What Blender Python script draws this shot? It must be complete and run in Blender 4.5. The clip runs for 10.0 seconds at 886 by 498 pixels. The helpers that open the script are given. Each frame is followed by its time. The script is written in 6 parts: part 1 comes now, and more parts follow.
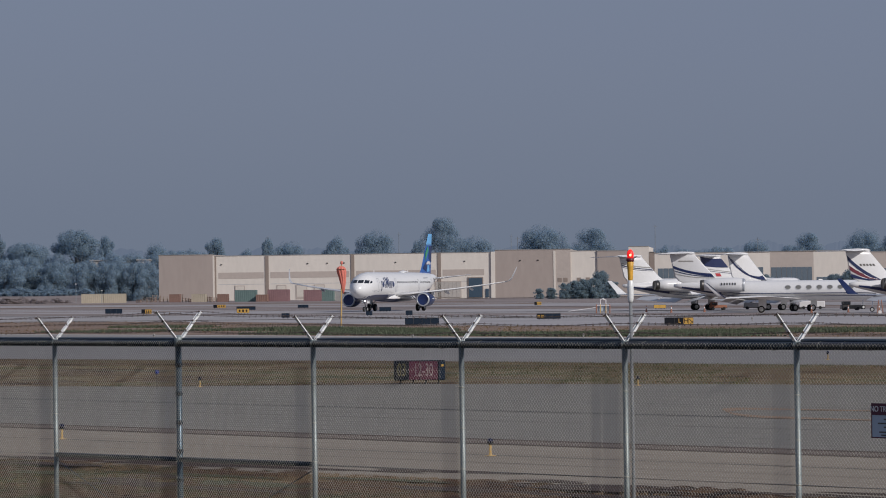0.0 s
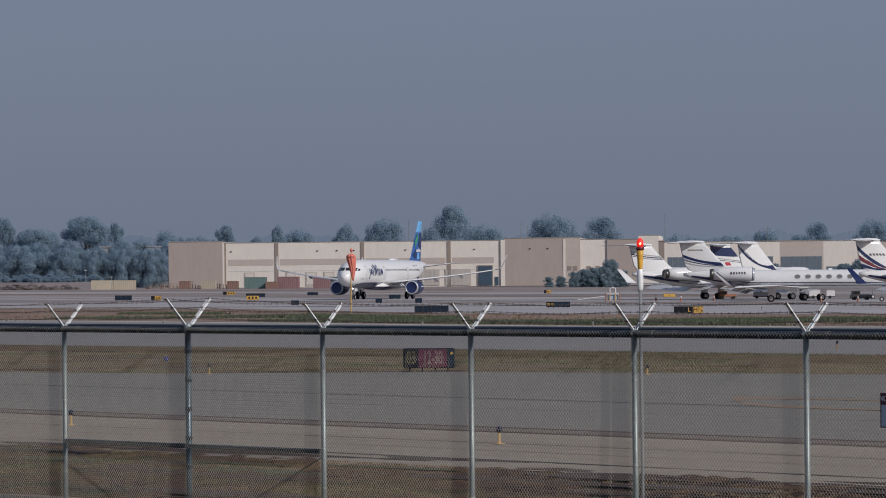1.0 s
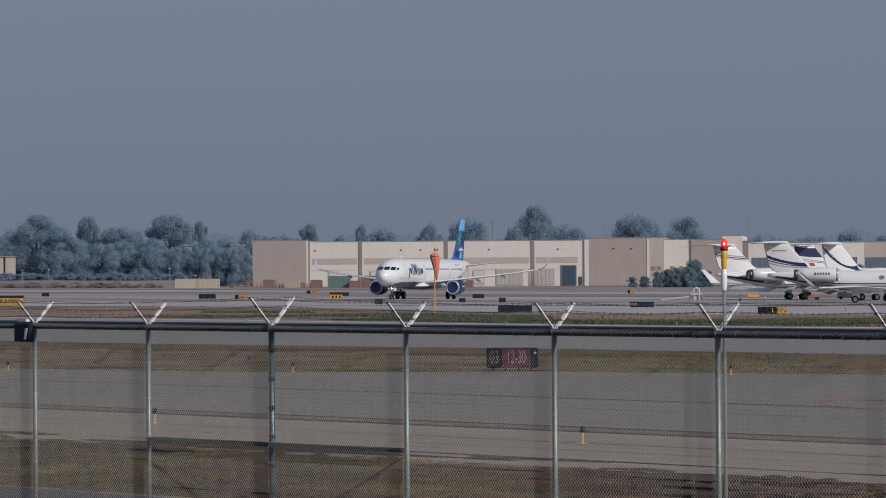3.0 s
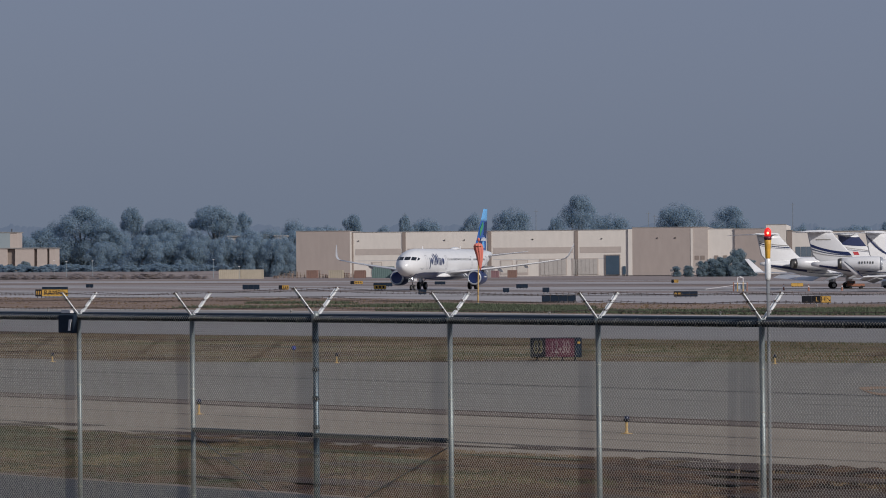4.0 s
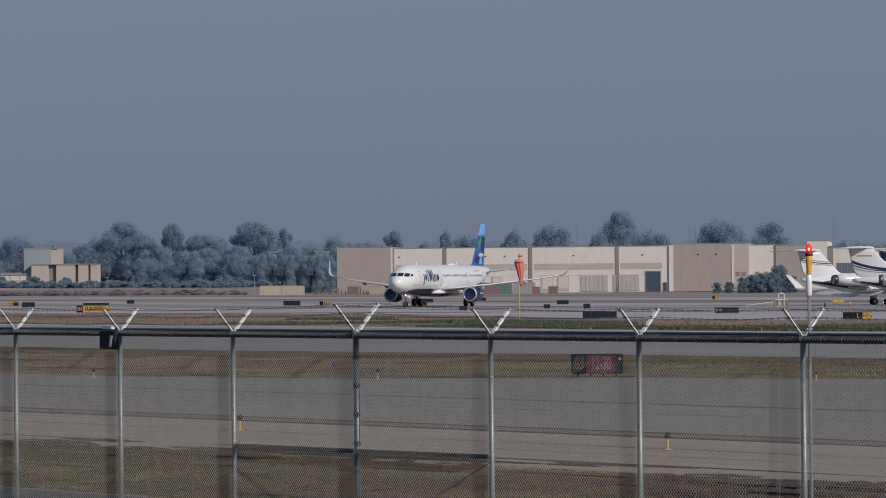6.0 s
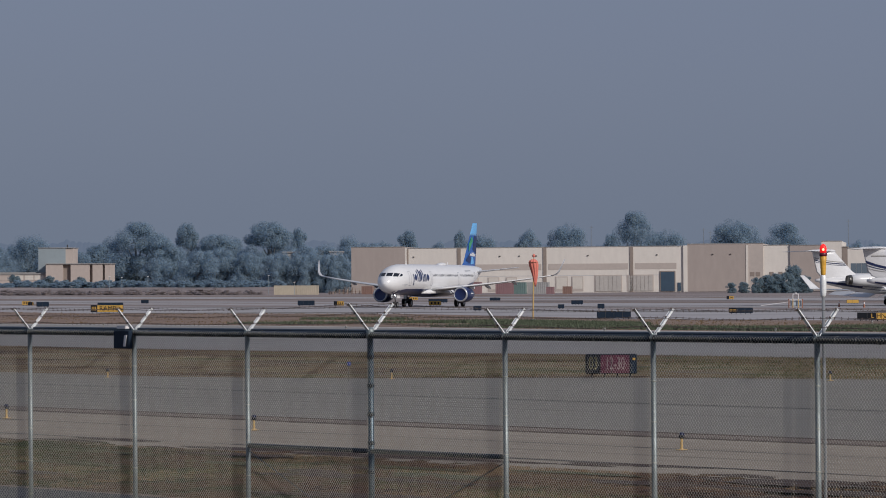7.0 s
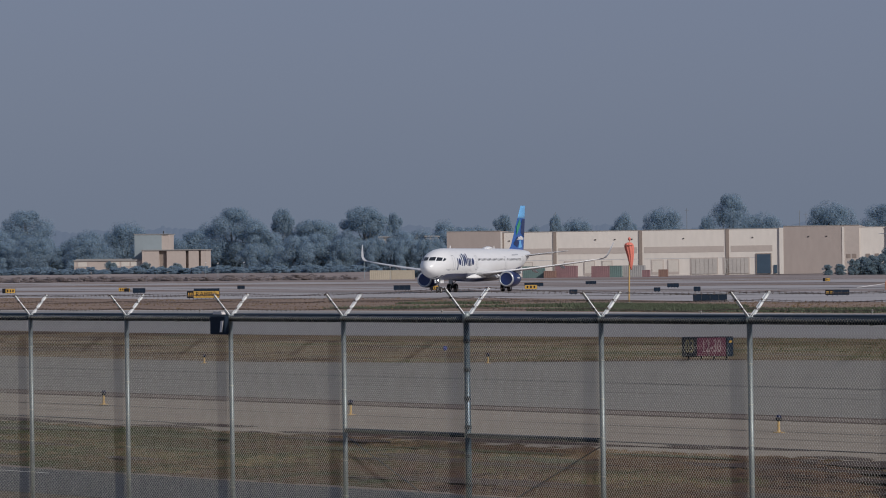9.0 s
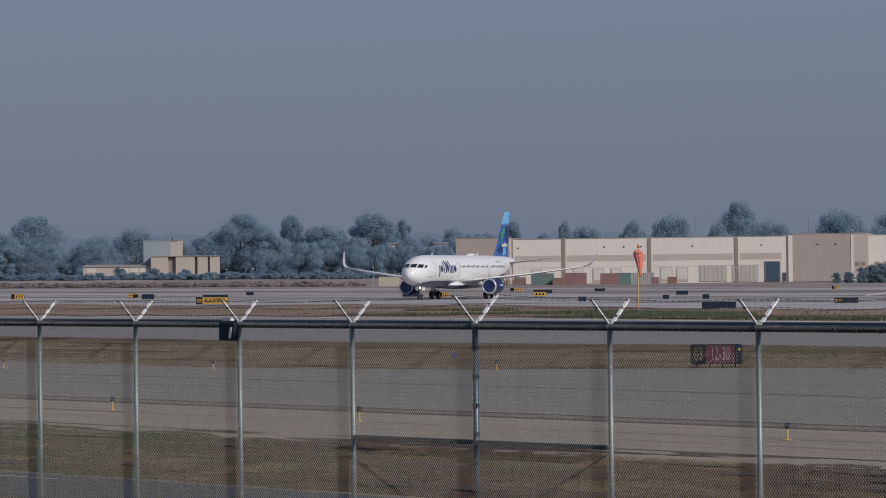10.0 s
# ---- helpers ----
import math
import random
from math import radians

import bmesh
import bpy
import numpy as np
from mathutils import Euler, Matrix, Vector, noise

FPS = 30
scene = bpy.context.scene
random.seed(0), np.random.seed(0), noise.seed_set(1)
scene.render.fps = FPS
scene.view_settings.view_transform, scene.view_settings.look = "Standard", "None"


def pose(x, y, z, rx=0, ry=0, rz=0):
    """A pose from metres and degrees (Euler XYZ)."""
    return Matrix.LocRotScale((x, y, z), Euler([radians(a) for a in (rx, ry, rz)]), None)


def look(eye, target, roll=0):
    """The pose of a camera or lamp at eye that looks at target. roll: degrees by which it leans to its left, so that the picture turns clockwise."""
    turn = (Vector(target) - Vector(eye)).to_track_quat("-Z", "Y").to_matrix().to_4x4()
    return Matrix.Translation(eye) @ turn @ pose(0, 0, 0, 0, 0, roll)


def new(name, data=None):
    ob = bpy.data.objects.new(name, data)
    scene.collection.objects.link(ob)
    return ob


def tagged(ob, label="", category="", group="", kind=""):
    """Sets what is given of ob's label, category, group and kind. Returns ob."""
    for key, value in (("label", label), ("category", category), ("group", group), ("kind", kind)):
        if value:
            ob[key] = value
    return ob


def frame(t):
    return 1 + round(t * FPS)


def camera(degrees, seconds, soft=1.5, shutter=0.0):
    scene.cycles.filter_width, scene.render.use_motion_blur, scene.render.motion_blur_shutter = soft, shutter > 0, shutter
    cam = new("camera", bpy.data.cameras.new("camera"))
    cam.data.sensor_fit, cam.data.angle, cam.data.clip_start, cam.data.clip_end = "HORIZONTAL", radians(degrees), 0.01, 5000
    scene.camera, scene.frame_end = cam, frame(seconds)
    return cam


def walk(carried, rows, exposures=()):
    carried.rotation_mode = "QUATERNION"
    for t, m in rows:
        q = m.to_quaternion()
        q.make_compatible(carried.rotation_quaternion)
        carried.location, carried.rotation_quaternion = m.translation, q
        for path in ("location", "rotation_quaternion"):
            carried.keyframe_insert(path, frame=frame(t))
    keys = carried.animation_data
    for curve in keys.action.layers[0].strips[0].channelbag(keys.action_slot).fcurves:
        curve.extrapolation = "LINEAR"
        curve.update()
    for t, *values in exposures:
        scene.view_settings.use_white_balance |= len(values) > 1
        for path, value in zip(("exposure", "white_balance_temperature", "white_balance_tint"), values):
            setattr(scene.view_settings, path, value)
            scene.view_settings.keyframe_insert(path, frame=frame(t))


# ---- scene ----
# ---- camera: stands still on the verge and pans after the airliner ----
EYE = 3.4
cam = camera(11.0, 10.0, soft=1.0)
walk(cam, [
    (0.0, pose(0, 0, EYE, 90.4855, 0.5000, 0.0000)),
    (0.5, pose(0, 0, EYE, 90.4419, 0.4430, 0.0423)),
    (1.0, pose(0, 0, EYE, 90.3350, 0.2605, 0.1203)),
    (1.5, pose(0, 0, EYE, 90.2376, 0.1733, 0.2717)),
    (2.0, pose(0, 0, EYE, 90.2321, 0.0108, 0.5197)),
    (2.5, pose(0, 0, EYE, 90.2978, 0.0168, 0.8186)),
    (2.7, pose(0, 0, EYE, 90.3330, 0.0178, 0.9591)),
    (3.8, pose(0, 0, EYE, 90.2443, 0.2360, 1.6137)),
    (4.0, pose(0, 0, EYE, 90.2095, 0.2367, 1.7050)),
    (4.5, pose(0, 0, EYE, 90.2238, 0.1455, 1.9351)),
    (5.0, pose(0, 0, EYE, 90.3304, 0.1343, 2.1980)),
    (5.5, pose(0, 0, EYE, 90.3950, 0.2416, 2.3117)),
    (5.7, pose(0, 0, EYE, 90.4157, 0.2410, 2.2275)),
    (6.8, pose(0, 0, EYE, 90.3980, 0.1708, 2.2507)),
    (7.0, pose(0, 0, EYE, 90.4125, 0.1716, 2.3910)),
    (7.5, pose(0, 0, EYE, 90.4255, 0.3949, 2.7720)),
    (8.0, pose(0, 0, EYE, 90.3724, 0.6147, 3.1529)),
    (8.5, pose(0, 0, EYE, 90.2775, 0.7127, 3.4419)),
    (9.0, pose(0, 0, EYE, 90.2219, 0.5340, 3.5830)),
    (9.5, pose(0, 0, EYE, 90.2509, 0.5914, 3.6481)),
    (10.0, pose(0, 0, EYE, 90.3076, 0.3837, 3.6941)),
], exposures=[(0, 0.0, 5880, 11), (10, 0.0, 5880, 11)])

# ---- light: hazy morning sun from behind the right shoulder ----
SUN_AZ, SUN_EL = radians(133), radians(30)
world = bpy.data.worlds.new("hazy_sky")
scene.world = world
world.use_nodes = True
wn, wl = world.node_tree.nodes, world.node_tree.links
sky = wn.new("ShaderNodeTexSky")
sky.sky_type = "NISHITA"
sky.sun_disc = False
sky.sun_elevation, sky.sun_rotation = SUN_EL, SUN_AZ
sky.air_density, sky.dust_density, sky.ozone_density = 1.0, 2.5, 2.0
haze_mix = wn.new("ShaderNodeMix")
haze_mix.data_type = "RGBA"
haze_mix.inputs["Factor"].default_value = 0.85
# smog: greener and duller low down, a little violet higher up
up, height = wn.new("ShaderNodeTexCoord"), wn.new("ShaderNodeSeparateXYZ")
smog = wn.new("ShaderNodeValToRGB")
wl.new(up.outputs["Generated"], height.inputs["Vector"])
wl.new(height.outputs["Z"], smog.inputs["Fac"])
smog.color_ramp.elements[0].position, smog.color_ramp.elements[0].color = 0.0, (1.74, 2.00, 2.46, 1)
smog.color_ramp.elements[1].position, smog.color_ramp.elements[1].color = 0.055, (1.74, 1.92, 2.56, 1)
wl.new(smog.outputs["Color"], haze_mix.inputs["B"])
wl.new(sky.outputs["Color"], haze_mix.inputs["A"])
bgn = wn["Background"]
wl.new(haze_mix.outputs["Result"], bgn.inputs["Color"])
bgn.inputs["Strength"].default_value = 0.1
sun = new("sun", bpy.data.lights.new("sun", "SUN"))
sun.data.energy, sun.data.angle, sun.data.color = 2.9, radians(0.8), (1.0, 0.89, 0.76)
sun_way = Vector((math.sin(SUN_AZ) * math.cos(SUN_EL), math.cos(SUN_AZ) * math.cos(SUN_EL), math.sin(SUN_EL)))
sun.matrix_world = look(sun_way * 200, (0, 0, 0))

# ---- materials ----
def paint(name, color, rough=0.5, metal=0.0, vary=0.12, scale=3.0, fine=40.0, bump=0.0, spec=0.5, random_tone=0.0, island=0.0, stretch=(1, 1, 1), tint=None):
    """A surface with two scales of tone variation, and fine relief."""
    m = bpy.data.materials.new(name)
    m.use_nodes = True
    n, l = m.node_tree.nodes, m.node_tree.links
    b = n["Principled BSDF"]
    b.inputs["Roughness"].default_value, b.inputs["Metallic"].default_value = rough, metal
    b.inputs["Specular IOR Level"].default_value = spec
    tc, mp = n.new("ShaderNodeTexCoord"), n.new("ShaderNodeMapping")
    mp.inputs["Scale"].default_value = stretch
    l.new(tc.outputs["Object"], mp.inputs["Vector"])
    big, small = n.new("ShaderNodeTexNoise"), n.new("ShaderNodeTexNoise")
    for t, s, d in ((big, scale, 5), (small, fine, 3)):
        t.inputs["Scale"].default_value, t.inputs["Detail"].default_value = s, d
        l.new(mp.outputs["Vector"], t.inputs["Vector"])
    add = n.new("ShaderNodeMath")
    add.operation = "ADD"
    l.new(big.outputs["Fac"], add.inputs[0])
    l.new(small.outputs["Fac"], add.inputs[1])
    last = add.outputs[0]
    for socket, amount in (("Random", random_tone), ("Island", island)):
        if amount:
            info = n.new("ShaderNodeObjectInfo" if socket == "Random" else "ShaderNodeNewGeometry")
            mul = n.new("ShaderNodeMath")
            mul.operation = "MULTIPLY_ADD"
            mul.inputs[1].default_value = amount
            l.new(info.outputs["Random" if socket == "Random" else "Random Per Island"], mul.inputs[0])
            l.new(last, mul.inputs[2])
            last = mul.outputs[0]
    rng = n.new("ShaderNodeMapRange")
    rng.inputs["From Min"].default_value, rng.inputs["From Max"].default_value = 0.6, 1.4 + random_tone + island
    l.new(last, rng.inputs["Value"])
    mix = n.new("ShaderNodeMix")
    mix.data_type = "RGBA"
    mix.inputs["A"].default_value = (*[max(0, c * (1 - vary)) for c in color], 1)
    hi = tint or color
    mix.inputs["B"].default_value = (*[min(1, c * (1 + vary)) for c in hi], 1)
    l.new(rng.outputs["Result"], mix.inputs["Factor"])
    l.new(mix.outputs["Result"], b.inputs["Base Color"])
    if bump:
        bp = n.new("ShaderNodeBump")
        bp.inputs["Strength"].default_value, bp.inputs["Distance"].default_value = bump, 0.02
        l.new(small.outputs["Fac"], bp.inputs["Height"])
        l.new(bp.outputs["Normal"], b.inputs["Normal"])
    return m


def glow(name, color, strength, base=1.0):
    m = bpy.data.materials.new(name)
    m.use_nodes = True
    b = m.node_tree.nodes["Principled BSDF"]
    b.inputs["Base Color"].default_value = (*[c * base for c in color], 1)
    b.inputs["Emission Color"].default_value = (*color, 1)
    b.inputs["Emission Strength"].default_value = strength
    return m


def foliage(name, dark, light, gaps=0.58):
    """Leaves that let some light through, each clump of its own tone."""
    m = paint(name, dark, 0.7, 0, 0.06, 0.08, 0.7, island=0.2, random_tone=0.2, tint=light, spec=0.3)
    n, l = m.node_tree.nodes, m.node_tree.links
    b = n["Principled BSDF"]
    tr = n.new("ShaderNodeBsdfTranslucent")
    # transmitted colour nearly doubled, lifting shaded leaves towards haze brightness
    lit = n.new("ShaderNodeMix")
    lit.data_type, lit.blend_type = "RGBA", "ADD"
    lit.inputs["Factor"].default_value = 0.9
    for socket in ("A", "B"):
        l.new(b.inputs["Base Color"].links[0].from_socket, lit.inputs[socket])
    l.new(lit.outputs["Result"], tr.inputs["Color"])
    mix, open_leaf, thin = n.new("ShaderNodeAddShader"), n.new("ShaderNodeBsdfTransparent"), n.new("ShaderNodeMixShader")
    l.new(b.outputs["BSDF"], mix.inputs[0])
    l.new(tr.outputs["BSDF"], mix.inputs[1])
    # each leaf, a loose spray of twigs with gaps, lets sky through like haze
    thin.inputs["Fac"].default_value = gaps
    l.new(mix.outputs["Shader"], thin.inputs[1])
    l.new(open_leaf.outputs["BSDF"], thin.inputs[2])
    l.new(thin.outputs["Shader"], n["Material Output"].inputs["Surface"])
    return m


def mottled(name, tones, scale, fine, lean):
    """Short grass and soil: wide mottling through several tones, greener towards one end of the strip."""
    m = bpy.data.materials.new(name)
    m.use_nodes = True
    n, l = m.node_tree.nodes, m.node_tree.links
    b = n["Principled BSDF"]
    b.inputs["Roughness"].default_value, b.inputs["Specular IOR Level"].default_value = 0.95, 0.1
    tc, sep = n.new("ShaderNodeTexCoord"), n.new("ShaderNodeSeparateXYZ")
    l.new(tc.outputs["Object"], sep.inputs["Vector"])
    big, small = n.new("ShaderNodeTexNoise"), n.new("ShaderNodeTexNoise")
    for t, s in ((big, scale), (small, fine)):
        t.inputs["Scale"].default_value, t.inputs["Detail"].default_value, t.inputs["Roughness"].default_value = s, 6, 0.65
        l.new(tc.outputs["Object"], t.inputs["Vector"])
    last = None
    for src, k in ((big.outputs["Fac"], 1.5), (small.outputs["Fac"], 1.0), (sep.outputs["X"], lean)):
        ma = n.new("ShaderNodeMath")
        ma.operation = "MULTIPLY_ADD"
        ma.inputs[1].default_value = k
        ma.inputs[2].default_value = -0.80
        l.new(src, ma.inputs[0])
        if last:
            l.new(last, ma.inputs[2])
        last = ma.outputs[0]
    ramp = n.new("ShaderNodeValToRGB")
    l.new(last, ramp.inputs["Fac"])
    while len(ramp.color_ramp.elements) < len(tones):
        ramp.color_ramp.elements.new(0.5)
    for e, (p, c) in zip(ramp.color_ramp.elements, tones):
        e.position, e.color = p, (*c, 1)
    l.new(ramp.outputs["Color"], b.inputs["Base Color"])
    return m


